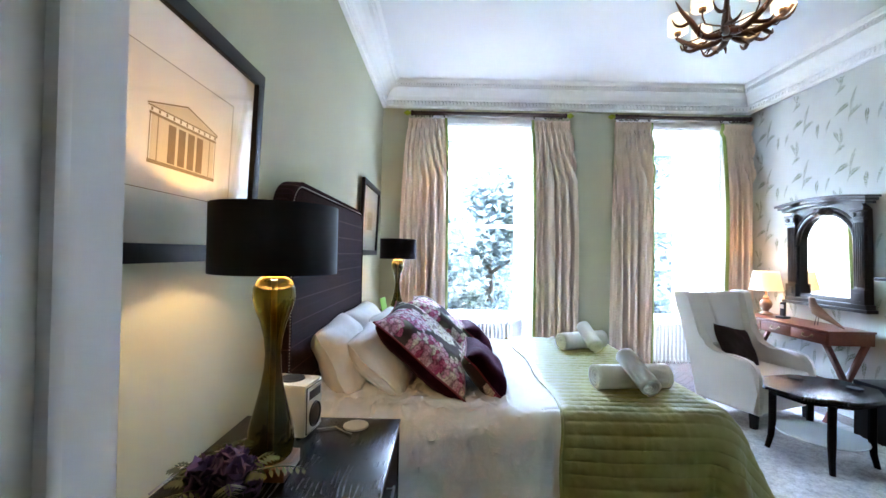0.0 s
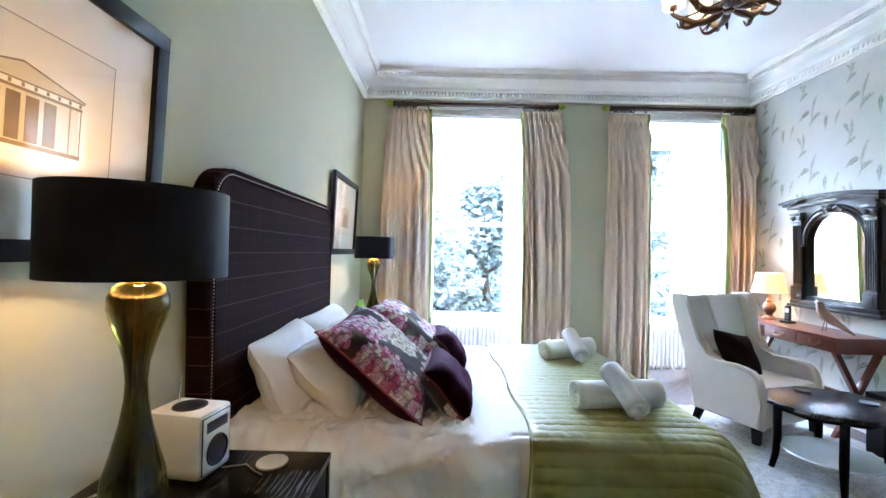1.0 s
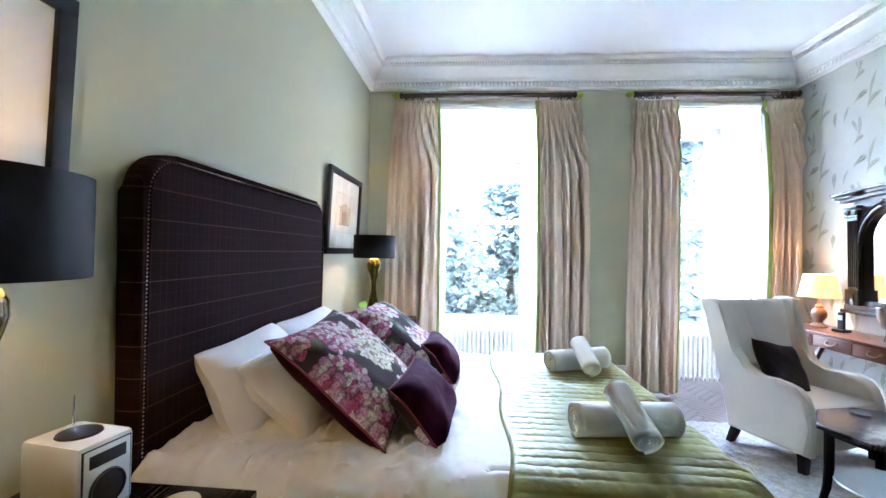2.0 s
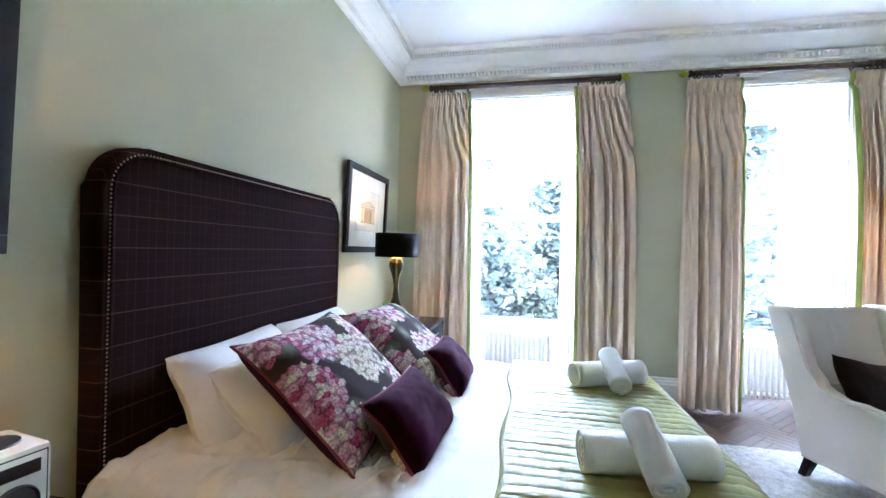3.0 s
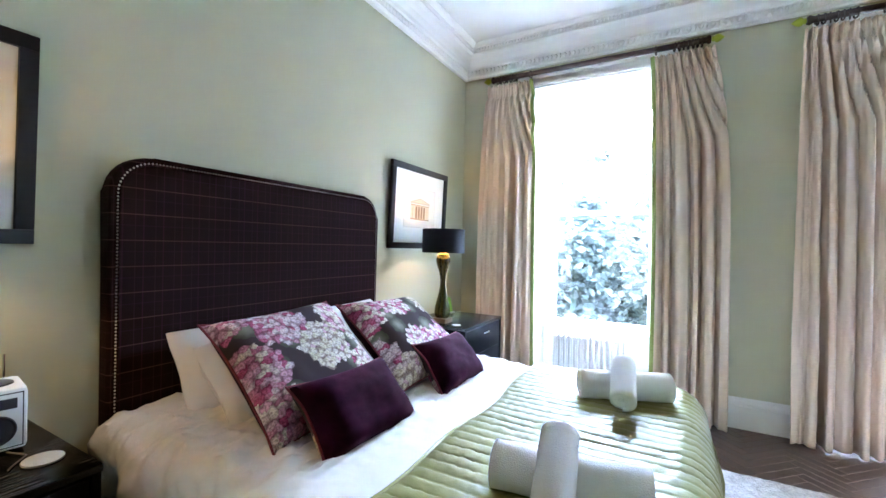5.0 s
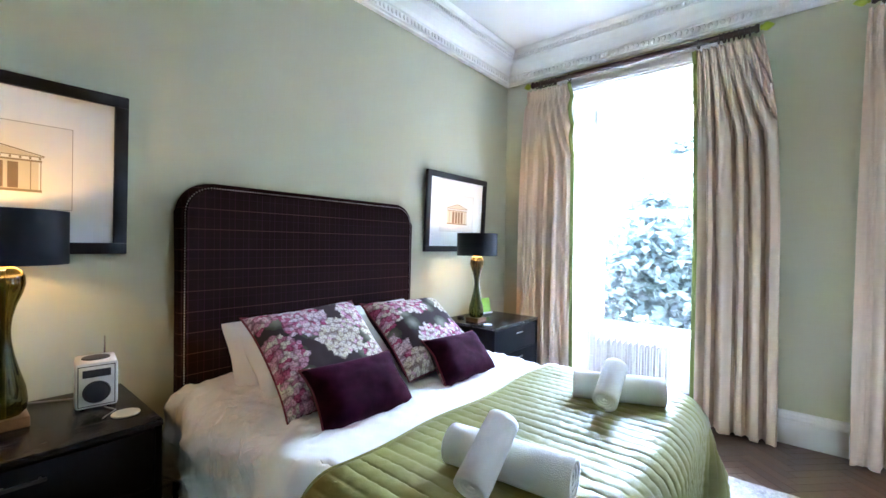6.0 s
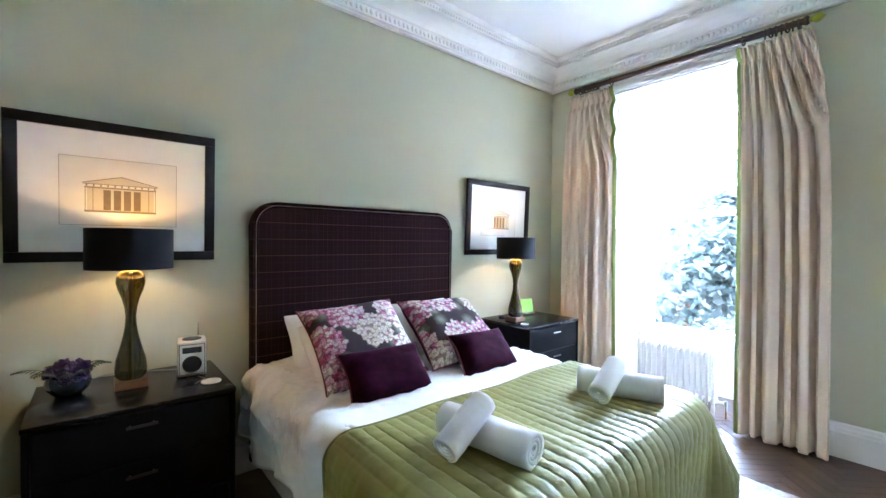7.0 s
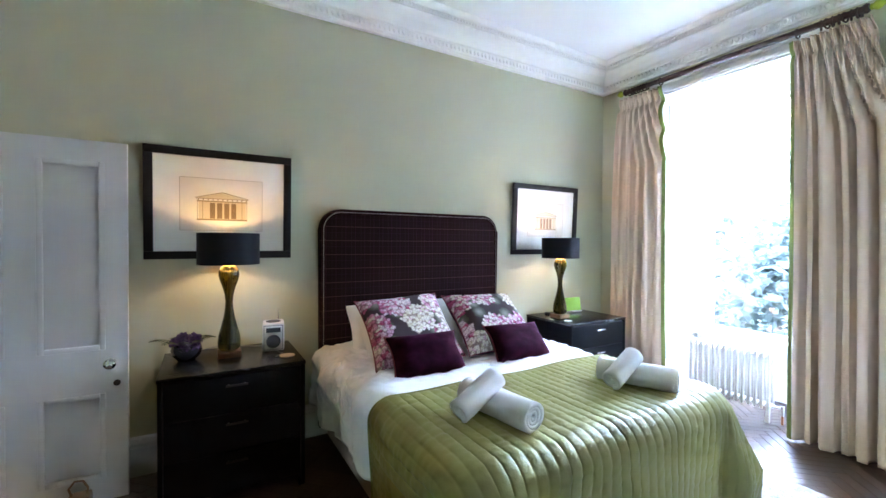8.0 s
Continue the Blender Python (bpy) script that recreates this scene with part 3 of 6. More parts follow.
# ---- windows ----
def window(name, x0, x1):
    w = thing(name, pose(0, 0, 0), "tall white sash window with two large panes", "window", kind="structure")
    yl, yu, sill, meet, top = 6.78, 6.83, 0.545, 1.755, HEAD - 0.02
    # outer box and reveals
    part("window_frame", boxes((x0 + 0.02, 6.70, 0.52, x0 + 0.07, 6.90, top), (x1 - 0.07, 6.70, 0.52, x1 - 0.02, 6.90, top), (x0 + 0.07, 6.70, top - 0.06, x1 - 0.07, 6.90, top), bevel=0.004), "white", w)
    part("window_sill", box(bmesh.new(), x0 + 0.02, 6.56, 0.522, x1 - 0.02, 6.77, 0.555, 0.008), "white", w)
    for side, xa, xb in (("l", x0 + 0.001, x0 + 0.018), ("r", x1 - 0.018, x1 - 0.001)):
        bm = boxes((xa, Y1 + 0.002, 0.0, xb, 6.70, HEAD - 0.001))
        s = 1 if side == "l" else -1
        face = xb if side == "l" else xa
        for z0, z1 in ((0.30, 0.50), (0.62, 1.62), (1.74, 2.86)):
            for r in ((Y1 + 0.10, z0, 6.62, z0 + 0.02), (Y1 + 0.10, z1 - 0.02, 6.62, z1), (Y1 + 0.10, z0 + 0.02, Y1 + 0.12, z1 - 0.02), (6.60, z0 + 0.02, 6.62, z1 - 0.02)):
                box(bm, min(face, face + s * 0.010), r[0], r[1], max(face, face + s * 0.010), r[2], r[3])
        part("shutter_case", bm, "white", w)
    part("soffit", boxes((x0 + 0.02, Y1 + 0.002, HEAD - 0.016, x1 - 0.02, 6.70, HEAD - 0.001)), "white", w)
    part("apron_panel", boxes((x0 + 0.02, 6.672, 0.0, x1 - 0.02, 6.698, 0.52), (x0 + 0.02, 6.655, 0.0, x1 - 0.02, 6.672, 0.2)), "white", w)

    def sash(y, z0, z1, label):
        a, b = x0 + 0.075, x1 - 0.075
        s = part("sash", boxes((a, y - 0.02, z0, a + 0.045, y + 0.02, z1), (b - 0.045, y - 0.02, z0, b, y + 0.02, z1), (a + 0.045, y - 0.02, z0, b - 0.045, y + 0.02, z0 + 0.05),
                               (a + 0.045, y - 0.02, z1 - 0.035, b - 0.045, y + 0.02, z1), bevel=0.003), "white", w, label)
        p = part("pane", boxes((a + 0.04, y - 0.002, z0 + 0.045, b - 0.04, y + 0.002, z1 - 0.03)), "window_glass", s)
        p.visible_shadow = False

    sash(yl, sill, meet + 0.03, "lower sash")
    sash(yu, meet, top - 0.065, "upper sash")
    # architrave on the room side
    o = 0.10
    for rows in (((x0 - o, Y1 - 0.022, 0, x0, Y1 - 0.001, HEAD), (x0 - o, Y1 - 0.034, 0, x0 - o + 0.03, Y1 - 0.022, HEAD)),
                 ((x1, Y1 - 0.022, 0, x1 + o, Y1 - 0.001, HEAD), (x1 + o - 0.03, Y1 - 0.034, 0, x1 + o, Y1 - 0.022, HEAD)),
                 ((x0 - o, Y1 - 0.022, HEAD, x1 + o, Y1 - 0.001, HEAD + 0.10), (x0 - o, Y1 - 0.03, HEAD + 0.022, x1 + o, Y1 - 0.022, HEAD + 0.03), (x0 - o, Y1 - 0.036, HEAD + 0.07, x1 + o, Y1 - 0.022, HEAD + 0.10))):
        part("architrave", boxes(*rows), "white", w)
    return w


window("window_1", *OPEN[0])
window("window_2", *OPEN[1])


# ---- radiators ----
def radiator(x0, x1, z0, z1, y):
    r = thing("radiator", pose(x0, y, 0), "white cast-iron column radiator standing under the window", "radiator", "radiators under the windows")
    n = round((x1 - x0) / 0.047)
    step = (x1 - x0) / n
    me = None
    for i in range(n):
        if me is None:
            bm = bmesh.new()
            for yy in (-0.04, 0.04):
                tube([(0, yy, z0), (0, yy, z0 + 0.02), (0, yy, z1 - 0.03), (0, yy * 0.7, z1 - 0.008), (0, yy * 0.3, z1)], [0.012, 0.0145, 0.0145, 0.0145, 0.009], 8, bm)
            tube([(0, -0.05, z1 - 0.035), (0, 0.05, z1 - 0.035)], 0.016, 8, bm)
            tube([(0, -0.05, z0 + 0.03), (0, 0.05, z0 + 0.03)], 0.016, 8, bm)
            o = part("column", bm, "radpaint", r)
            me = o.data
        else:
            o = new("column", me)
            o.parent = r
        o.location = ((i + 0.5) * step, 0, 0)
    part("header", tube([(0.01, 0, z1 - 0.035), (x1 - x0 - 0.01, 0, z1 - 0.035)], 0.012, 8), "radpaint", r)
    part("footer", tube([(0.01, 0, z0 + 0.03), (x1 - x0 + 0.06, 0, z0 + 0.03)], 0.011, 8), "radpaint", r)
    for s in (step / 2, x1 - x0 - step / 2):
        part("foot", tube([(s, -0.03, z0 + 0.02), (s, -0.05, 0.0)], [0.014, 0.02], 8), "radpaint", r)
    v = part("valve", tube([(x1 - x0 + 0.06, 0, z0 - 0.03), (x1 - x0 + 0.06, 0, z0 + 0.05)], [0.013, 0.016], 10), "chrome", r, "chrome radiator valve")
    part("pipe", tube([(x1 - x0 + 0.06, 0, 0.0), (x1 - x0 + 0.06, 0, z0 - 0.03)], 0.0085, 8), "copper", r, "copper feed pipe")
    return r


radiator(0.97, 1.64, 0.10, 0.565, 6.09)
radiator(3.24, 3.91, 0.10, 0.60, 6.09)


# ---- curtains and poles ----
def curtain(xt0, xt1, xb0, xb1, inner, seed, z0=0.015, z1=2.985):
    """A pinch-pleated curtain from its heading (xt) to its foot (xb); inner: the end with the green border."""
    rnd = random.Random(seed)
    c = thing("curtain", pose(0, 5.88, 0), "oyster silk pinch-pleated curtain with a green leading edge, drawn back", "curtain", "curtains at the windows")
    pleats = 8
    ph = [rnd.uniform(0, 6.28) for _ in range(8)]

    def f(u, v):
        # v: 0 at the heading, 1 at the foot; the tight pleats loosen into fewer, uneven folds
        open_ = 1 - math.exp(-v * 5)
        loose = min(1.0, v / 0.24)
        x = (xt0 + (xt1 - xt0) * u) * (1 - open_) + (xb0 + (xb1 - xb0) * u) * open_
        turn = 2 * math.pi * ((pleats - 2.6 * loose) * u + loose * (0.6 * wob(u * 2.3, v * 0.25, seed) + 0.26 * wob(u * 6, v * 0.35, seed + 4)))
        w = 1 - 2 * abs(math.cos(turn / 2)) ** 0.8
        deep = 0.054 * max(0.12, 0.75 + 1.7 * wob(u * 4.3, v * 0.9, seed + 7)) + 0.008
        y = (0.026 + (deep - 0.026) * open_) * w
        y += 0.010 * open_ * math.cos(2 * turn + ph[0] + 2.5 * v) * (0.6 + wob(u * 4, v * 2, seed + 9))
        # gathered cups above the pinch, fine gathers below it
        y += 0.012 * math.exp(-(v / 0.16) ** 2) * math.cos(2 * math.pi * pleats * 2 * u + ph[1])
        pinch = math.exp(-((v - 0.036) / 0.010) ** 2)
        y = y * (1 - 0.7 * pinch) + 0.014 * pinch
        # crumples in the silk, stronger low down
        y += open_ * (0.006 * wob(x * 9, v * 1.6, seed + 2) + 0.003 * wob(x * 22, v * 7, seed + 3) * (0.3 + v))
        x += open_ * (0.009 * math.sin(2 * turn) * min(1, deep / 0.06) * min(1, 12 * u * (1 - u)) + 0.010 * wob(u * 3, v * 2, seed + 5))
        return (x, y - 0.02 * open_, z1 + (z0 - z1) * v)

    part("drop", grid(240, 100, f), "silk", c)
    thicken(c.children[0], 0.004)
    e = 0.0 if inner == "left" else 1.0
    s = 1 if inner == "left" else -1

    def g(u, v):
        x, y, z = f(e + s * 0.002, v)
        return (x - s * (0.002 + 0.030 * u), y - 0.004 + 0.02 * u, z)

    thicken(part("border", grid(4, 90, g), "lining", c, "green border along the leading edge"), 0.004)
    return c


curtain(0.335, 0.755, 0.24, 0.80, "right", 3)
curtain(1.815, 2.235, 1.86, 2.37, "left", 5)
curtain(2.775, 3.205, 2.74, 3.25, "right", 8)
curtain(4.05, 4.40, 4.10, 4.42, "left", 11)


def curtain_pole(x0, x1, spans, both=True):
    p = thing("curtain_pole", pose(0, 5.90, 3.055), "dark reeded wooden curtain pole with lime green ball finials", "curtain pole", "poles over the windows")
    part("pole", tube([(x0, 0, 0), (x1, 0, 0)], 0.024, 16), "polewood", p)
    for x, s in ((x0, -1), (x1, 1)):
        part("collar", tube([(x - s * 0.03, 0, 0), (x - s * 0.015, 0, 0), (x, 0, 0)], [0.027, 0.034, 0.027], 16), "polewood", p)
        if both or s < 0:
            fi = lathe([(0.0, -0.042), (0.017, -0.036), (0.022, -0.028), (0.019, -0.022), (0.030, -0.008), (0.032, 0.004), (0.024, 0.022), (0.010, 0.040), (0.0, 0.052)], 16)
            o = part("finial", fi, "lime", p, "lime green finial")
            o.matrix_basis = pose(x + s * 0.04, 0, 0, 0, 90 * s, 0)
        part("bracket", boxes((x - s * 0.06 - 0.008, 0, -0.012, x - s * 0.06 + 0.008, 0.095, 0.012), bevel=0.003), "polewood", p)
    ring = None
    for a, b in spans:
        n = 8
        for i in range(n):
            if ring is None:
                pts = [(0, 0.033 * math.cos(k * math.pi / 8), 0.033 * math.sin(k * math.pi / 8)) for k in range(16)]
                o = part("ring", loop_tube(pts, 0.006, 6), "polewood", p)
                ring = o.data
            else:
                o = new("ring", ring)
                o.parent = p
            t = 0.10 + 0.085 * i if i < n - 1 else 0.97
            t = t if a < b - 1 or (a, b) == spans[0] else 1 - t
            o.matrix_basis = pose(a + (b - a) * t, 0, -0.009, 0, 0, 14 * math.sin(i * 2.3))
    return p


curtain_pole(0.35, 2.21, ((0.37, 0.76), (1.81, 2.19)))
curtain_pole(2.79, 4.41, ((2.81, 3.21), (4.05, 4.38)), both=False)


# ---- bed ----
BY0, BY1 = 2.79, 4.41  # the mattress's sides
BED_TOP, BED_FOOT = 0.675, 2.06
bed = thing("bed", pose(0, 0, 0), "double divan bed with a tall plum checked headboard", "bed")
part("divan_base", boxes((0.15, BY0 + 0.03, 0.05, BED_FOOT - 0.03, BY1 - 0.03, 0.38), bevel=0.02), "divan", bed, "beige upholstered divan base")
for fx in (0.3, 2.0):
    for fy in (BY0 + 0.15, BY1 - 0.15):
        part("caster", tube([(fx, fy, 0.0), (fx, fy, 0.06)], 0.025, 10), "darkplastic", bed)
part("mattress", boxes((0.14, BY0 + 0.01, 0.38, BED_FOOT - 0.01, BY1 - 0.01, BED_TOP - 0.02), bevel=0.05), "linen", bed, "white mattress")


def rounded(y0, y1, z0, z1, r, n=8):
    pts = [(y0, z0), (y1, z0)]
    for k in range(n + 1):
        a = k / n * math.pi / 2
        pts.append((y1 - r + r * math.cos(a), z1 - r + r * math.sin(a)))
    for k in range(n + 1):
        a = math.pi / 2 + k / n * math.pi / 2
        pts.append((y0 + r + r * math.cos(a), z1 - r + r * math.sin(a)))
    return pts


HB = (2.785, 4.42, 0.08, 1.712)
board = part("headboard", prism(rounded(*HB, 0.15), "x", 0.012, 0.102, 0.022), "plum", bed, "tall plum checked tweed headboard with rounded corners")
firm(board)
inner = rounded(HB[0] + 0.031, HB[1] - 0.031, HB[2], HB[3] - 0.031, 0.13)
trim = [(0.101, y, z) for y, z in inner[2:]]
part("piping", tube([(0.101, HB[1] - 0.031, 0.5)] + trim + [(0.101, HB[0] + 0.031, 0.5)], 0.0065, 8), "plum", board)
# pewter nail heads just outside the piping
path = [Vector((0.103, HB[1] - 0.0235, 0.62))] + [Vector((0.103, y, z)) for y, z in rounded(HB[0] + 0.0235, HB[1] - 0.0235, HB[2], HB[3] - 0.0235, 0.135, 14)[2:]] + [Vector((0.103, HB[0] + 0.0235, 0.62))]
bm = bmesh.new()
for a, b in zip(path, path[1:]):
    n = max(1, round((b - a).length / 0.0135))
    for k in range(n):
        c = a.lerp(b, k / n)
        ring = [bm.verts.new(c + 0.0042 * Vector((0, math.cos(q * math.pi / 3), math.sin(q * math.pi / 3)))) for q in range(6)]
        top = bm.verts.new(c + Vector((0.0035, 0, 0)))
        for q in range(6):
            bm.faces.new((ring[q], ring[(q + 1) % 6], top))
part("studs", bm, "studs", board, "row of small pewter upholstery nails")


def drape(a, b, top, foot, y0, y1, r, rc, lowest):
    """A cloth laid over the mattress, whose foot corners are rounded: a along the bed, b across it, as lengths on the flat cloth.
    Gives the place, the way out of the bed, the cloth's own normal, the length past the edge, and how much of a corner it is."""
    cx, cy = min(a, foot - r - rc), min(max(b, y0 + r + rc), y1 - r - rc)
    dx, dy = a - cx, b - cy
    far = math.hypot(dx, dy)
    if far <= rc:
        return Vector((a, b, top)), Vector((0, 0, 0)), Vector((0, 0, 1)), 0.0, 0.0
    n = Vector((dx / far, dy / far, 0))
    q = r * math.pi / 2
    s = min(far - rc, top - lowest - r + q)
    turn = min(s / r, math.pi / 2)
    out = r * math.sin(turn)
    down = r * (1 - math.cos(turn)) + max(0.0, s - q)
    p = Vector((cx, cy, top - down)) + n * (rc + out)
    return p, n, n * math.sin(turn) + Vector((0, 0, math.cos(turn))), s, 2 * abs(n.x * n.y)


def hang(top, hem, r):
    """The length of cloth past the start of the edge's round that brings its hem to a height."""
    return top - hem - r + r * math.pi / 2


def duvet(u, v):
    y0, y1, r, top = BY0 - 0.055, BY1 + 0.045, 0.10, BED_TOP + 0.012
    b0, b1 = y0 + r - hang(top, 0.285, r), y1 - r + hang(top, 0.30, r)
    a, b = 0.125 + u * 1.20, b0 + v * (b1 - b0)
    p, n, up, s, _ = drape(a, b, top, 3.0, y0, y1, r, 0.02, 0.2)
    x, z = p.x, p.z
    fade = min(1, s / 0.2)
    flat = 1 - 0.85 * min(1.0, max(0.0, (a - 1.10) / 0.12))
    # broad swells, then sharp creases that wander along and across the bed
    ridge = lambda e, f, k, w: (1 - min(1, abs(wob(e, f, k)) * w)) ** 2
    lift = 0.009 * wob(x * 3.2, b * 5, 1.0) + 0.006 * wob(x * 9, b * 3.4, 4.0) - 0.006
    lift += 0.013 * ridge(x * 5 + b * 2.5, b * 3 - x * 2, 6.0, 4) + 0.011 * ridge(x * 9 - b * 5, b * 6 + x * 4, 16.0, 4) + 0.006 * ridge(x * 17 + b * 6, b * 11, 31.0, 3)
    p = p + up * lift * (1 - 0.55 * fade) * flat
    out = 0.024 * math.sin(11 * a + 2 * math.sin(3 * a) + 1.5 * z) + 0.020 * wob(a * 6 + z * 2, z * 3, 9) + 0.010 * wob(a * 15 + z * 7, z * 6, 19) + 0.009 * ridge(a * 6 + z * 4, z * 3 - a * 2, 26, 4) + 0.004 * ridge(a * 13 - z * 5, z * 7, 36, 3)
    p = p + n * out * fade * min(1, max(0, (1.20 - a) / 0.14))
    p = p - n * 0.035 * min(1, max(0, (a - 1.20) / 0.06))
    p.z += 0.012 * math.sin(9 * a + 1) * min(1, s / 0.35)
    return tuple(p)


dv = thing("duvet", pose(0, 0, 0), "rumpled white cotton duvet spread over the mattress", "duvet")
thicken(part("cover", grid(110, 150, duvet), "linen", dv), 0.012, 1)
part("hem", tube([duvet(k / 40, 0.0) for k in range(41)], 0.009, 6), "linen", dv, "stitched hem")

CH = 0.055


def coverlet(u, v):
    y0, y1, r, top, foot = BY0 - 0.07, BY1 + 0.06, 0.115, BED_TOP + 0.034, BED_FOOT + 0.075
    b0, b1 = y0 + r - hang(top, 0.19, r), y1 - r + hang(top, 0.22, r)
    b = b0 + v * (b1 - b0)
    head = 1.305 + 0.012 * math.sin(9 * b) + 0.018 * math.sin(2.1 * b + 0.6)
    a = head + u * (foot - r + hang(top, 0.19, r) - head)
    p, n, up, s, corner = drape(a, b, top, foot, y0, y1, r, 0.10, 0.10)
    puff = 0.0062 * abs(math.sin(math.pi * b / CH)) ** 0.4
    # puckers along the stitching, and slack in the cloth
    puff += 0.0030 * wob(a * 34, b * 12, 2.0) + 0.0024 * wob(a * 60 + b * 9, b * 26, 12.0) + 0.0045 * wob(a * 5, b * 5, 7)
    p = p + up * puff * min(1.0, u / 0.02)
    low = min(1, max(0, (s - 0.12) / 0.35))
    p = p + n * low * (0.020 * math.sin(8 * a + 1) * abs(n.y) + 0.022 * math.sin(7 * b + 1) * abs(n.x) + corner * (0.12 + 0.03 * math.sin(9 * math.atan2(n.y, n.x))))
    return tuple(p)


cv = thing("coverlet", pose(0, 0, 0), "olive green satin channel-quilted coverlet over the foot of the bed", "coverlet")
thicken(part("quilt", grid(130, 620, coverlet), "satin", cv), 0.012, -1)
part("edging", tube([Vector(coverlet(0.0, k / 150)) + Vector((0, 0, -0.002)) for k in range(151)], 0.0075, 6), "satin", cv, "bound edge of the coverlet")


# ---- pillows, cushions, towels ----
def cushion_mesh(w, h, t, seed, n=26, pinch=0.10, plump=4):
    """Top and bottom of a stuffed cushion, width w along x, height h along y."""
    bm = bmesh.new()

    def pos(i, j, side):
        u, v = 2 * i / n - 1, 2 * j / n - 1
        ear = 0.065 * abs(u * v) ** 4 if plump < 4 else 0.0
        x = u * w / 2 * (1 - pinch * (1 - v * v) * u * u - ear)
        y = v * h / 2 * (1 - pinch * (1 - u * u) * v * v - ear)
        q = max(0.0, (1 - abs(u) ** plump) * (1 - abs(v) ** plump))
        # soft gathers running in from the corners of a pillow
        rim = (u * v) ** 2
        crease = 1 - 0.16 * (plump < 4) * rim * (0.5 + 0.5 * math.sin(9 * (abs(u) - abs(v)) + seed)) - 0.05 * (plump < 4) * wob(u * 2.6 + v, v * 2.6, seed + 3)
        z = crease * t / 2 * q ** (0.6 if plump < 4 else 0.55) + 0.05 * t * wob(u * 2.2, v * 2.2, seed + side) * q + 0.03 * t * wob(u * 6, v * 6, seed + 5) * q
        return (x, y, side * z + (0.012 if plump >= 4 else 0.03) * wob(u * 1.3, v * 1.3, seed + 9))
    rows = {}
    for side in (1, -1):
        for i in range(n + 1):
            for j in range(n + 1):
                edge = i in (0, n) or j in (0, n)
                if side < 0 and edge:
                    rows[(i, j, side)] = rows[(i, j, 1)]
                else:
                    rows[(i, j, side)] = bm.verts.new(pos(i, j, side))
        for i in range(n):
            for j in range(n):
                bm.faces.new([rows[k] for k in ((i, j, side), (i + 1, j, side), (i + 1, j + 1, side), (i, j + 1, side))])
    ring = [(i, 0) for i in range(n)] + [(n, j) for j in range(n)] + [(n - i, n) for i in range(n)] + [(0, n - j) for j in range(n)]
    return bm, [Vector(pos(i, j, 1)) for i, j in ring]


def leaning(x, y, z, tilt, turn=0.0, roll=0.0):
    """A cushion's pose: width along the bed's width, its face to the bed's foot and up. tilt: degrees from lying flat."""
    return Matrix.Translation((x, y, z)) @ pose(0, 0, 0, 0, 0, turn) @ Matrix(((0, -math.cos(radians(tilt)), math.sin(radians(tilt)), 0), (1, 0, 0, 0), (0, math.sin(radians(tilt)), math.cos(radians(tilt)), 0), (0, 0, 0, 1))) @ pose(0, 0, 0, 0, 0, roll)


def cushion(name, m, w, h, t, material, label, category, group, pipe=None, back=None, seed=1, plump=4):
    c = thing(name, m, label, category, group)
    bm, ring = cushion_mesh(w, h, t, seed, 40 if plump < 4 else 26, 0.085 if plump < 4 else 0.10, plump)
    o = part("cover", bm, material, c)
    if back:
        o.data.materials.append(M[back])
        for p in o.data.polygons:
            if p.center.z < -0.004:
                p.material_index = 1
    if pipe:
        part("piping", loop_tube(ring, 0.0048, 6), pipe, c, "crimson piped edge" if pipe == "redpipe" else "")
    return c


PW = "white sleeping pillows"
for k, yc in enumerate((3.285, 3.955)):
    cushion("pillow", leaning(0.247, yc, 0.825, 60, 2 - 4 * k, 1), 0.69, 0.41, 0.23, "pillowcase", "plump white cotton pillow leaning on the headboard", "pillow", PW, seed=2 + k, plump=2.9)
    cushion("pillow", leaning(0.452, yc + 0.012, 0.80, 47, 2 - 5 * k, -1), 0.67, 0.42, 0.22, "pillowcase", "white cotton pillow leaning on another pillow", "pillow", PW, seed=12 + k, plump=2.9)
FG = "floral scatter cushions"
cushion("floral_cushion", leaning(0.69, 3.224, 0.887, 40, -7, 4.5), 0.61, 0.572, 0.20, "hydrangea", "square hydrangea print cushion with plum back and crimson piping", "cushion", FG, "redpipe", "velvet", 21)
cushion("floral_cushion", leaning(0.755, 3.85, 0.886, 38, -1, -2.7), 0.595, 0.554, 0.20, "hydrangea", "square hydrangea print cushion with plum back and crimson piping", "cushion", FG, "redpipe", "velvet", 31)
VG = "velvet scatter cushions"
cushion("velvet_cushion", leaning(0.997, 3.196, 0.788, 47, -2.7, -0.3), 0.475, 0.29, 0.15, "velvet", "small aubergine velvet cushion with floral back and crimson piping", "cushion", VG, "redpipe", "hydrangea", 41)
cushion("velvet_cushion", leaning(1.004, 3.899, 0.787, 50, 4, -3.6), 0.475, 0.28, 0.15, "velvet", "small aubergine velvet cushion with floral back and crimson piping", "cushion", VG, "redpipe", "hydrangea", 51)


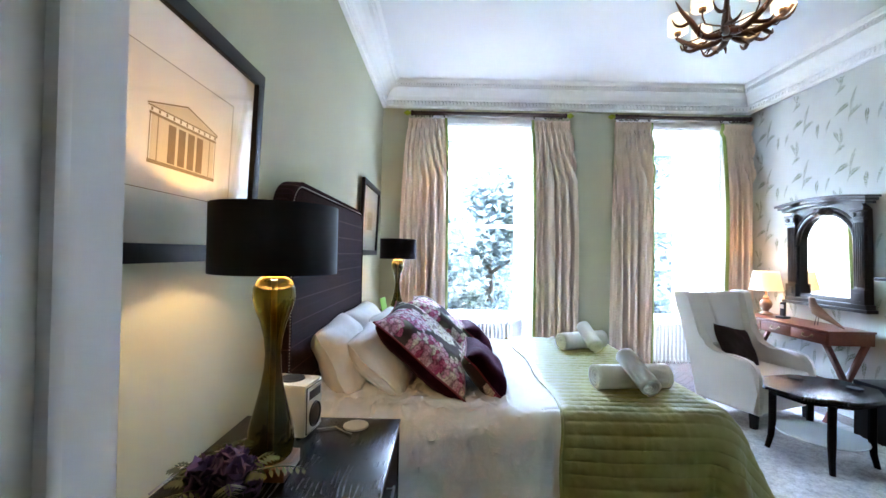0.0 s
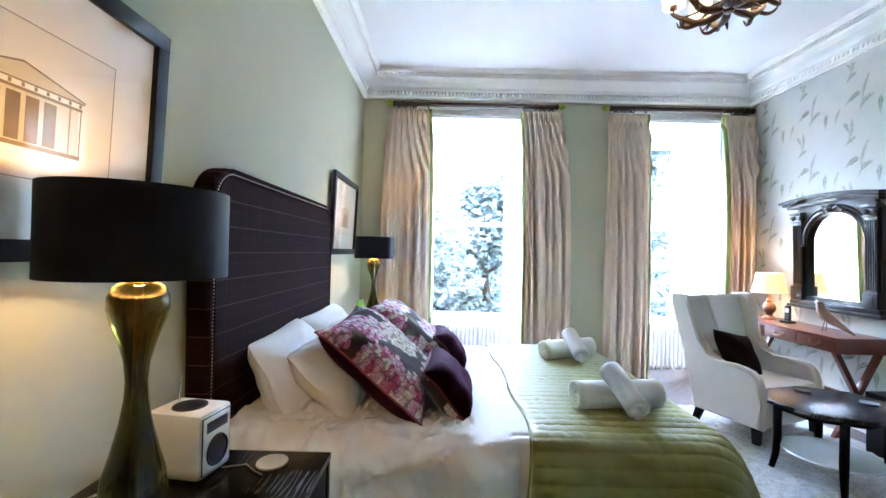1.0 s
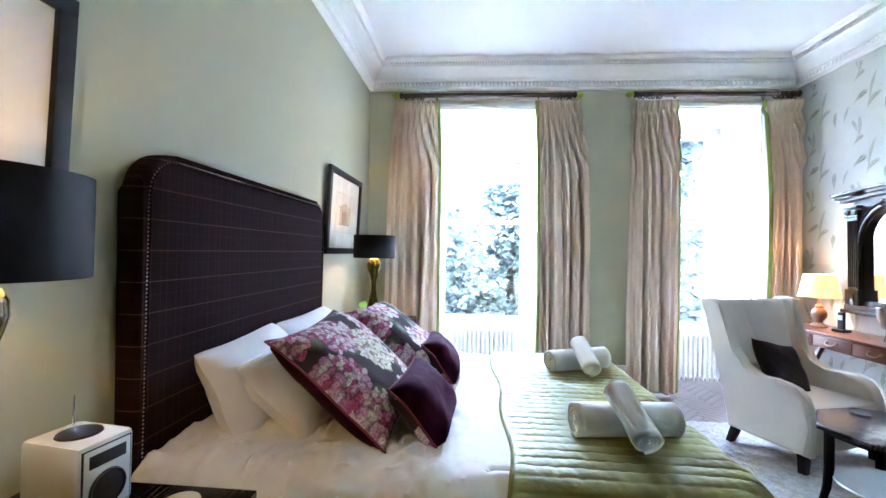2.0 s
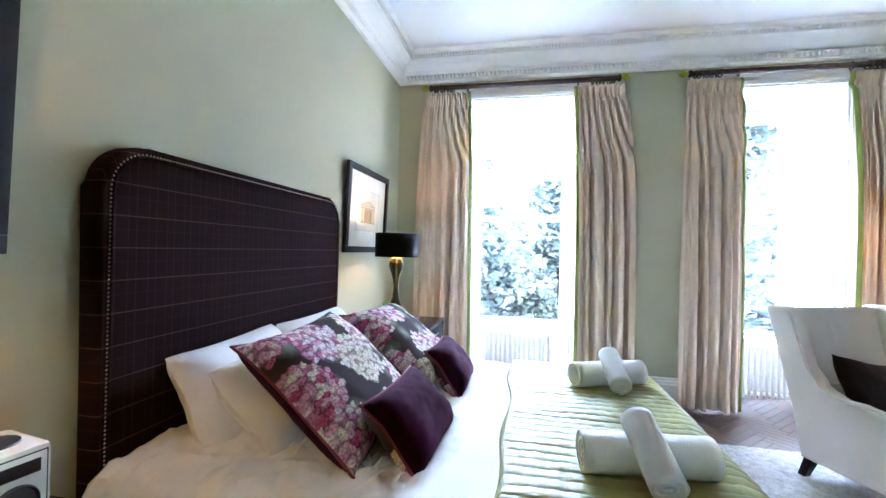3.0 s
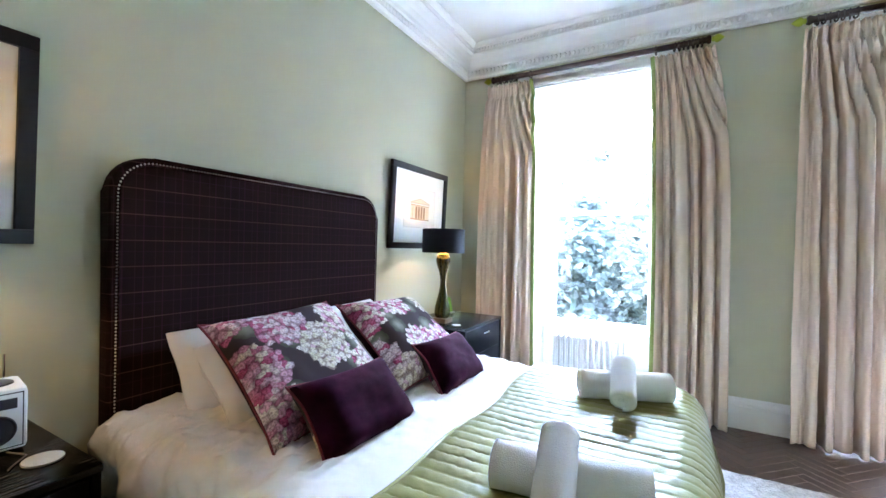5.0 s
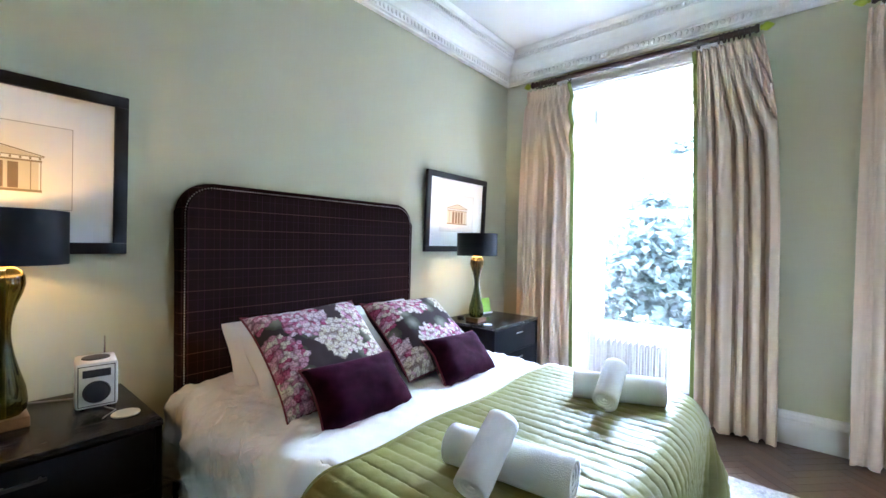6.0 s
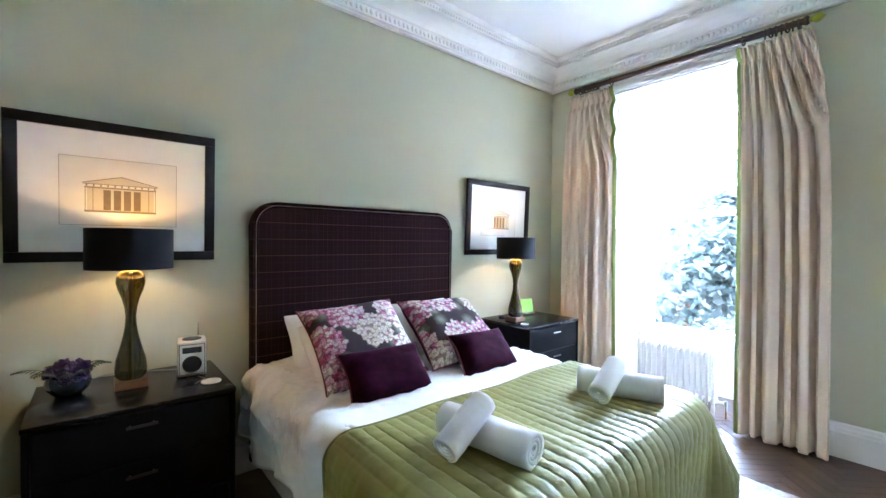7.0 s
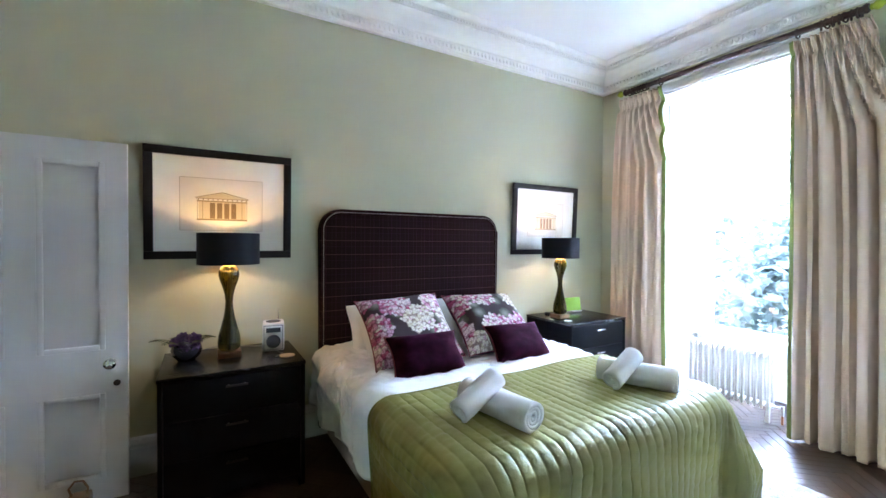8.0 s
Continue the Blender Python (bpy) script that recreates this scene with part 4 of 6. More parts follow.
def towel_roll(m, length, r, seed, label):
    """A rolled towel along x: a spiral of cloth with a soft outer turn."""
    c = thing("rolled_towel", m, label, "towel", "rolled towels on the bed")
    turns, n = 3.2, 90
    bm = bmesh.new()
    lines = []
    for j in range(13):
        s = j / 12
        end = abs(2 * s - 1) ** 8
        row = []
        for i in range(n + 1):
            t = i / n
            ang = t * turns * 2 * math.pi - 2.83
            rr = 0.012 + (r - 0.016) * t + 0.0025 * wob(ang, s * 5, seed)
            x = (s - 0.5) * length + (1 - t) * 0.010 * (1 if s > 0.5 else -1) * end * -1
            row.append(bm.verts.new((x, rr * math.cos(ang), rr * math.sin(ang) * 0.93)))
        lines.append(row)
    for a, b in zip(lines, lines[1:]):
        for i in range(n):
            bm.faces.new((a[i], a[i + 1], b[i + 1], b[i]))
    o = part("cloth", bm, "terry", c)
    thicken(o, 0.0185, 0)
    return c


TL, TC = "white terry towel rolled up on the coverlet", "white terry hand towel rolled and laid across another"
towel_roll(pose(1.762, 3.142, 0.770, 0, 0, 7.5), 0.40, 0.066, 3, TL)
towel_roll(pose(1.75, 3.04, 0.823, 0, -25, 99), 0.245, 0.050, 5, TC)
towel_roll(pose(1.807, 4.038, 0.770, 0, 0, 24), 0.39, 0.066, 7, TL)
towel_roll(pose(1.815, 3.905, 0.823, 0, -25, 96), 0.235, 0.050, 9, TC)


# ---- bedside tables and what stands on them ----
def bedside(y0, y1, pull, pull_label, top=0.75, x0=0.035, x1=0.625):
    c = thing("bedside_chest", pose(0, 0, 0), "black-stained oak bedside chest with three drawers and bar handles", "bedside table", "chests beside the bed")
    part("top", boxes((x0, y0, top - 0.022, x1, y1, top), bevel=0.004), "blacktop", c)
    part("carcass", boxes((x0 + 0.005, y0 + 0.004, 0.10, x0 + 0.02, y1 - 0.004, top - 0.022), (x0 + 0.02, y0 + 0.004, 0.03, x1 - 0.003, y0 + 0.026, top - 0.022), (x0 + 0.02, y1 - 0.026, 0.03, x1 - 0.003, y1 - 0.004, top - 0.022),
                          (x0 + 0.02, y0 + 0.026, 0.06, x1 - 0.03, y1 - 0.026, 0.08)), "black", c)
    for yy in (y0 + 0.004, y1 - 0.04):
        for xx in (x0 + 0.03, x1 - 0.045):
            part("foot", boxes((xx, yy, 0, xx + 0.04, yy + 0.036, 0.03), bevel=0.003), "black", c)
    n, z0 = 3, 0.085
    h = (top - 0.03 - z0) / n
    for i in range(n):
        a, b = z0 + i * h + 0.003, z0 + (i + 1) * h - 0.003
        d = part("drawer", boxes((x0 + 0.03, y0 + 0.03, a, x1 - 0.006, y1 - 0.03, b), bevel=0.0025), "black", c)
        m_ = (y0 + y1) / 2
        part("handle", boxes((x1 + 0.012, m_ - 0.055, (a + b) / 2 + 0.048, x1 + 0.019, m_ + 0.055, (a + b) / 2 + 0.060), (x1 - 0.008, m_ - 0.045, (a + b) / 2 + 0.050, x1 + 0.013, m_ - 0.038, (a + b) / 2 + 0.058),
                             (x1 - 0.008, m_ + 0.038, (a + b) / 2 + 0.050, x1 + 0.013, m_ + 0.045, (a + b) / 2 + 0.058), bevel=0.002), pull, d, pull_label)
    return c


bedside(1.825, 2.57, "bronze", "dark bronze bar handle")
bedside(4.84, 5.585, "chrome", "brushed steel bar handle")


def table_lamp(x, y, z):
    l = thing("table_lamp", pose(x, y, z), "olive glass hourglass lamp with a black drum shade, lit", "table lamp", "lamps beside the bed")
    part("base_block", boxes((-0.065, -0.065, 0, 0.065, 0.065, 0.038), bevel=0.004), "blockwood", l, "square amber wood base")
    prof = [(0.0, 0.04), (0.05, 0.04), (0.062, 0.055), (0.0655, 0.09), (0.060, 0.135), (0.045, 0.19), (0.031, 0.25), (0.0235, 0.30), (0.0215, 0.34), (0.026, 0.385), (0.037, 0.43), (0.052, 0.47), (0.0598, 0.503), (0.058, 0.53), (0.048, 0.551), (0.034, 0.560), (0.0, 0.562)]
    part("glass_body", lathe(prof, 40), "oliveglass", l, "olive green hourglass glass body")
    part("stem", tube([(0, 0, 0.04), (0, 0, 0.60)], 0.006, 8), "brass", l)
    part("cap", lathe([(0.0, 0.561), (0.03, 0.561), (0.028, 0.568), (0.013, 0.574), (0.013, 0.61), (0.0, 0.612)], 20), "gold", l, "brass neck cap")
    sh = part("shade", lathe([(0.173, 0.572), (0.175, 0.572), (0.175, 0.765), (0.173, 0.765)], 64, closed=True), "shade", l, "black satin drum shade")
    part("shade_lining", lathe([(0.1715, 0.574), (0.1715, 0.763)], 64), "gold", sh, "gilt shade lining")
    part("bulb", lathe([(0.0, 0.61), (0.014, 0.612), (0.018, 0.625), (0.016, 0.64), (0.0, 0.645)], 14), "bulb", l)
    for k in range(3):
        a = k * 2 * math.pi / 3
        part("shade_arm", tube([(0, 0, 0.605), (0.172 * math.cos(a), 0.172 * math.sin(a), 0.60)], 0.002, 6), "brass", l)
    return l


table_lamp(0.288, 2.177, 0.75)
table_lamp(0.33, 5.0, 0.75)


# ---- pictures ----
def picture(y0, y1, z0, z1, label):
    """A framed temple drawing on the west wall, its top hanging a little forward."""
    w, h = y1 - y0, z1 - z0
    p = thing("framed_picture", pose(0.008, (y0 + y1) / 2, z0, 0, 2.2, 0), label, "picture", "temple drawings over the chests")
    f = 0.05
    part("picture_frame", boxes((0, -w / 2, 0, 0.03, w / 2, f), (0, -w / 2, h - f, 0.03, w / 2, h), (0, -w / 2, f, 0.03, -w / 2 + f, h - f), (0, w / 2 - f, f, 0.03, w / 2, h - f), bevel=0.003), "blackframe", p, "flat black lacquer frame")
    part("mount", boxes((0.004, -w / 2 + f, f, 0.012, w / 2 - f, h - f)), "matboard", p, "ivory card mount")
    # the drawing: flat washes on the paper
    a = part("drawing", boxes((0.012, -0.245, h * 0.26, 0.0125, 0.245, h * 0.74)), "art", p, "sepia drawing of a columned temple front")
    zc = h * 0.38
    x0, x1 = 0.0130, 0.0133
    part("border_line", boxes((x0, -0.245, h * 0.26, x1, 0.245, h * 0.26 + 0.002), (x0, -0.245, h * 0.74, x1, 0.245, h * 0.74 + 0.002), (x0, -0.245, h * 0.26, x1, -0.243, h * 0.74), (x0, 0.243, h * 0.26, x1, 0.245, h * 0.74)), "ink", a)
    part("temple_wash", boxes((x0, -0.14, zc - 0.01, x1, 0.14, zc + 0.105)), "inklight", a)
    bm = boxes((x1, -0.15, zc - 0.018, x1 + 0.0003, 0.15, zc - 0.008), (x1, -0.15, zc + 0.105, x1 + 0.0003, 0.15, zc + 0.112), (x1, -0.155, zc + 0.124, x1 + 0.0003, 0.155, zc + 0.128))
    for s in (-1, 1):
        prism([(s * 0.158, zc + 0.128), (s * 0.158, zc + 0.132), (0, zc + 0.172), (0, zc + 0.167)], "x", x1, x1 + 0.0003, bm=bm)
    for c in (-0.148, -0.118, 0.115, 0.145):
        box(bm, x1, c, zc - 0.008, x1 + 0.0003, c + 0.003, zc + 0.105)
    for k in range(11):
        box(bm, x1, -0.145 + k * 0.0285, zc + 0.114, x1 + 0.0003, -0.138 + k * 0.0285, zc + 0.123)
    part("outline", bm, "ink", a)
    part("pediment_wash", prism([(-0.150, zc + 0.1285), (0.150, zc + 0.1285), (0.0, zc + 0.166)], "x", x0, x1), "inklight", a)
    bm = bmesh.new()
    for c in (-0.075, -0.033, 0.009, 0.051):
        box(bm, x1, c, zc - 0.005, x1 + 0.0004, c + 0.03, zc + 0.098)
    part("bays", bm, "inkdark", a)
    g = part("picture_glass", boxes((0.018, -w / 2 + f, f, 0.020, w / 2 - f, h - f)), "frame_glass", p)
    g.visible_shadow = False
    return p


picture(1.718, 2.588, 1.35, 2.065, "black framed sepia temple drawing on a wide mount, lamplit")
picture(4.65, 5.535, 1.352, 2.055, "black framed sepia temple drawing on a wide mount by the window")


# ---- door ----
def door():
    d = thing("door_1", pose(0.20, 0.775, 0.008), "white four-panelled wooden door standing open against the wall", "door", kind="structure")
    w, h, t = 0.89, 2.005, 0.042
    ys, zs = (0.0, 0.10, 0.385, 0.505, 0.79, w), (0.0, 0.13, 0.605, 0.848, 1.89, h)
    part("stiles_and_rails", boxes((0, 0, 0, t, ys[1], h), (0, ys[4], 0, t, w, h), (0, ys[1], 0, t, ys[4], zs[1]), (0, ys[1], zs[2], t, ys[4], zs[3]), (0, ys[1], zs[4], t, ys[4], h),
                                   (0, ys[2], zs[1], t, ys[3], zs[2]), (0, ys[2], zs[3], t, ys[3], zs[4])), "doorpaint", d)
    for a, b in ((ys[1], ys[2]), (ys[3], ys[4])):
        for c, e in ((zs[1], zs[2]), (zs[3], zs[4])):
            q = part("panel", boxes((0.014, a, c, t - 0.020, b, e)), "doorpaint", d)
            m_ = 0.026
            part("moulding", boxes((t - 0.020, a, c, t + 0.003, a + m_, e), (t - 0.020, b - m_, c, t + 0.003, b, e), (t - 0.020, a + m_, c, t + 0.003, b - m_, c + m_), (t - 0.020, a + m_, e - m_, t + 0.003, b - m_, e), bevel=0.007), "doorpaint", q)
    k = part("knob", lathe([(0.0, 0.0), (0.024, 0.0), (0.024, 0.004), (0.011, 0.008), (0.010, 0.03), (0.022, 0.036), (0.030, 0.048), (0.029, 0.062), (0.018, 0.072), (0.0, 0.075)], 24), "chrome", d, "polished chrome oval knob")
    k.matrix_basis = pose(t, 0.815, 0.775, 0, 90, 0)
    e = part("keyhole_cover", lathe([(0.0, 0.0), (0.017, 0.0), (0.017, 0.006), (0.012, 0.01), (0.0, 0.011)], 18), "bronze", d, "dark bronze keyhole cover")
    e.matrix_basis = pose(t, 0.84, 0.655, 0, 90, 0)
    for z in (0.25, 1.0, 1.75):
        part("hinge", tube([(t, 0.0, z), (t, 0.0, z + 0.09)], 0.007, 8), "brass", d)


door()

# ---- rug ----
def rug_top(u, v):
    x, y = 1.0 + u * 3.2, 2.2 + v * 2.95
    e = min(u, 1 - u, v, 1 - v)
    x += 0.012 * wob(y * 14, 0, 3) * (e < 0.004)
    y += 0.012 * wob(x * 14, 0, 5) * (e < 0.004)
    return (x, y, 0.002 + (0.0 if e < 1e-6 else 0.016 + 0.006 * wob(x * 30, y * 30, 1) + 0.004 * wob(x * 11, y * 11, 2)))


rg = thing("rug", pose(0, 0, 0), "large pale grey shaggy wool rug under the bed and chair", "rug")
part("shag_surface", grid(200, 190, rug_top), "rug", rg)


# ---- armchair ----
CHAIR = pose(3.525, 4.778, 0.016, 0, 0, 22)


def armchair():
    c = thing("armchair", CHAIR, "oyster leather wing armchair with an oatmeal cloth lower back", "armchair")
    w, f = 0.375, -0.372  # half width, the front's y; the back rakes away from the seat
    part("seat_base", boxes((-w + 0.07, f + 0.01, 0.12, w - 0.07, 0.15, 0.30), bevel=0.02), "leather", c)
    part("seat_cushion", boxes((-w + 0.078, f - 0.012, 0.295, w - 0.078, 0.13, 0.42), bevel=0.04), "leather", c, "oyster leather seat cushion")

    def flare(z):
        """How far the wings lean out at a height."""
        return 0.06 * max(0.0, (z - 0.42) / 0.63) ** 1.3

    def back(u, v):
        """The inner face of the back, from the seat up, a little hollow and raked, with a sunk seam down it."""
        z = 0.36 + v * 0.685
        x = (u - 0.5) * 2 * (w - 0.04 + flare(z))
        y = 0.115 + 0.195 * v - 0.045 * (abs(2 * u - 1) ** 3) * (0.4 + v)
        y += 0.014 * math.exp(-((u - 0.42 - 0.16 * (1 - v)) / 0.016) ** 2) + 0.004 * wob(u * 4, v * 4, 3)
        return (x, y, z)

    thicken(part("backrest", grid(60, 24, back), "leather", c, "oyster leather inner back with a seam"), 0.04, 1)
    part("lumbar_panel", boxes((-w + 0.085, 0.085, 0.40, w - 0.085, 0.14, 0.60), bevel=0.02), "seatcloth", c, "oatmeal cloth lower back")

    def lean(bm):
        for v in bm.verts:
            v.co.x += (1 if v.co.x > 0 else -1) * flare(v.co.z) * min(1, abs(v.co.x) / w)
        return bm
    part("outer_back", lean(prism([(0.13, 0.12), (0.165, 0.12), (0.215, 0.45), (0.36, 1.03), (0.31, 1.045), (0.19, 0.5)], "x", -w + 0.03, w - 0.03, 0.012)), "leather", c)
    # the side in one sweep: up the back, over the wing, down its front, along the arm and down the scrolled front
    wing = [(0.16, 0.12), (0.205, 0.42), (0.275, 0.72), (0.358, 1.03), (0.348, 1.056), (0.29, 1.064), (0.235, 1.06), (0.203, 1.04), (0.19, 0.99), (0.165, 0.89), (0.137, 0.78), (0.113, 0.69)]
    arm = [(0.092, 0.625), (0.068, 0.58), (0.025, 0.555), (-0.06, 0.55), (-0.15, 0.556), (-0.235, 0.553), (-0.297, 0.535), (-0.343, 0.488), (-0.366, 0.42), (-0.373, 0.30), (f, 0.12)]
    for e in (-1, 1):
        a, b = (-w - 0.02, -w + 0.075) if e < 0 else (w - 0.075, w + 0.02)
        q = part("wing_and_arm", lean(prism(wing + arm, "x", a, b, 0.028)), "leather", c, "oyster leather wing sweeping into a low arm")
        firm(q)
        # corded seam along the wing's edge, the arm and its front
        xs = e * (w + 0.006)
        part("cord", tube([(xs + e * flare(z), y - 0.005, z + 0.003) for y, z in wing[6:] + arm], 0.0045, 6), "leather", q)
    for e in (-1, 1):
        for ly, back_leg in ((f + 0.045, 0), (0.11, 1)):
            lx = e * (w - 0.02)
            bm = bmesh.new()
            box(bm, lx - 0.028, ly - 0.028, 0.0, lx + 0.028, ly + 0.028, 0.135, 0.004)
            for v in bm.verts:
                k = 1 - v.co.z / 0.135
                v.co.x = lx + (v.co.x - lx) * (1 - 0.22 * k)
                v.co.y = ly + (v.co.y - ly) * (1 - 0.22 * k) + 0.05 * k * back_leg
            part("leg", bm, "blackframe", c, "black square wooden leg")
    return c


armchair()
m_ = CHAIR @ pose(-0.04, 0.02, 0.575, 60, 0, 0) @ pose(0, 0, 0, 0, 0, -12)
cushion("chair_cushion", m_, 0.40, 0.38, 0.12, "brownvelvet", "dark chocolate velvet cushion on the armchair", "cushion", "", None, None, 61)


# ---- coffee table ----
def coffee_table():
    c = thing("coffee_table", pose(3.435, 3.885, 0.016, 0, 0, 15), "black octagonal coffee table with splayed legs and an oval glass shelf", "coffee table")
    r = 0.348
    oc = [(r * math.cos(math.pi / 8 + k * math.pi / 4) * (1.14 if k in (0, 7, 3, 4) else 1.0), r * 0.93 * math.sin(math.pi / 8 + k * math.pi / 4)) for k in range(8)]
    part("tabletop", prism(oc, "z", 0.462, 0.488, 0.006), "blacktop", c, "octagonal black tabletop with a chamfered edge")
    part("apron", prism([(p * 0.86, q * 0.86) for p, q in oc], "z", 0.43, 0.462), "black", c)
    for k in range(4):
        a = math.pi / 4 + k * math.pi / 2
        ca, sa = math.cos(a), math.sin(a)
        part("leg", tube([(0.292 * ca, 0.292 * sa, 0.0), (0.272 * ca, 0.272 * sa, 0.09), (0.264 * ca, 0.264 * sa, 0.20), (0.265 * ca, 0.265 * sa, 0.44)], [0.017, 0.02, 0.024, 0.024], 8), "black", c)
    part("shelf", lathe([(0.0, 0.155), (0.25, 0.155), (0.254, 0.161), (0.25, 0.167), (0.0, 0.167)], 40), "shelfglass", c, "round pale glass shelf")


coffee_table()


def coaster(x, y, z, r=0.045, label="round pale stone coaster", material="coaster"):
    c = thing("coaster", pose(x, y, z), label, "coaster", "coasters")
    part("disc", lathe([(0.0, 0.0), (r, 0.0), (r + 0.001, 0.003), (r, 0.006), (0.0, 0.006)], 28), material, c)


coaster(3.43, 4.09, 0.505, 0.045, "round black coaster on the coffee table", "blackframe")
coaster(3.66, 3.87, 0.505, 0.045, "round black coaster on the coffee table", "blackframe")
coaster(0.47, 2.49, 0.751)
coaster(0.50, 4.93, 0.751, 0.035)


# ---- writing desk ----
def desk():
    x0, x1, y0, y1, top = 4.02, 4.42, 4.46, 5.58, 0.80
    c = thing("writing_desk", pose(0, 0, 0), "red mahogany writing desk on crossed legs with brass drawer pulls", "desk")
    part("desktop", boxes((x0 - 0.01, y0 - 0.01, top - 0.02, x1, y1 + 0.01, top), bevel=0.005), "mahogany", c)
    part("drawer_box", boxes((x0 + 0.006, y0, top - 0.125, x1 - 0.005, y1, top - 0.02), bevel=0.003), "mahogany", c)
    n = 3
    for i in range(n):
        a, b = y0 + 0.025 + i * (y1 - y0 - 0.04) / n, y0 + 0.015 + (i + 1) * (y1 - y0 - 0.04) / n
        d = part("drawer", boxes((x0, a, top - 0.112, x0 + 0.02, b, top - 0.03), bevel=0.003), "mahogany", c)
        m = (a + b) / 2
        for s in (-0.045, 0.045):
            part("rose", lathe([(0, -0.004), (0.014, -0.003), (0.014, 0.003), (0, 0.006)], 12, at=(0, 0, 0)), "dullbrass", d).matrix_basis = pose(x0 - 0.002, m + s, top - 0.066, 0, -90, 0)
        part("pull", tube([(x0 - 0.008, m - 0.045, top - 0.066), (x0 - 0.022, m - 0.037, top - 0.082), (x0 - 0.026, m, top - 0.088), (x0 - 0.022, m + 0.037, top - 0.082), (x0 - 0.008, m + 0.045, top - 0.066)], 0.0032, 8), "dullbrass", d, "antique brass swan-neck pull")
    for y in (y0 + 0.05, y1 - 0.05):
        for s in (0, 1):
            a, b = (x0 + 0.03, x1 - 0.03) if s else (x1 - 0.03, x0 + 0.03)
            part("crossed_leg", prism([(a - 0.022, 0.0), (a + 0.022, 0.0), (b + 0.022, top - 0.125), (b - 0.022, top - 0.125)], "y", y - 0.02 + 0.001 * s, y + 0.02 + 0.001 * s, 0.003), "mahogany", c)
    part("stretcher", boxes(((x0 + x1) / 2 - 0.018, y0 + 0.07, 0.30, (x0 + x1) / 2 + 0.018, y1 - 0.07, 0.335), bevel=0.003), "mahogany", c)


desk()


def desk_lamp():
    l = thing("desk_lamp", pose(4.24, 5.42, 0.80), "turned brown wooden lamp with a cream coolie shade, lit", "table lamp")
    part("turned_base", lathe([(0, 0), (0.062, 0), (0.064, 0.012), (0.05, 0.024), (0.026, 0.04), (0.03, 0.055), (0.052, 0.085), (0.058, 0.12), (0.048, 0.15), (0.026, 0.17), (0.03, 0.18), (0.024, 0.195), (0.012, 0.205), (0.01, 0.25), (0, 0.25)], 28), "brownwood", l)
    part("shade", lathe([(0.148, 0.262), (0.150, 0.262), (0.112, 0.462), (0.110, 0.462)], 40, closed=True), "lampshade", l, "cream fabric shade glowing")
    part("bulb", lathe([(0, 0.30), (0.02, 0.32), (0.024, 0.34), (0.015, 0.365), (0, 0.37)], 12), "bulb", l)


desk_lamp()


def cordless_phone(x, y, z, turn):
    p = thing("cordless_phone", pose(x, y, z, 0, 0, turn), "black cordless telephone upright in its cradle", "telephone")
    part("cradle", boxes((-0.045, -0.045, 0, 0.045, 0.045, 0.025), bevel=0.008), "darkplastic", p)
    o = part("handset", boxes((-0.014, -0.024, 0.015, 0.014, 0.024, 0.165), bevel=0.008), "darkplastic", p)
    part("display", boxes((-0.0155, -0.016, 0.10, -0.0135, 0.016, 0.14)), "coaster", o)


cordless_phone(4.22, 5.17, 0.80, 15)


def bird():
    b = thing("bird_figure", pose(4.20, 4.80, 0.80, 0, 0, -80), "carved brown wooden bird figure on thin wire legs", "ornament")
    bm = tube([(-0.055, 0, 0.235), (-0.045, 0, 0.24), (-0.02, 0, 0.232), (-0.012, 0, 0.20), (0.0, 0, 0.165), (0.03, 0, 0.13), (0.08, 0, 0.098), (0.14, 0, 0.066), (0.21, 0, 0.028), (0.25, 0, 0.006)], [0.002, 0.013, 0.026, 0.029, 0.036, 0.045, 0.037, 0.024, 0.013, 0.006], 16)
    part("body", bm, "brownwood", b)
    for s in (-0.012, 0.012):
        part("leg", tube([(0.035, s, 0.095), (0.02, s * 1.5, 0.0)], 0.0025, 6), "darkplastic", b)


bird()


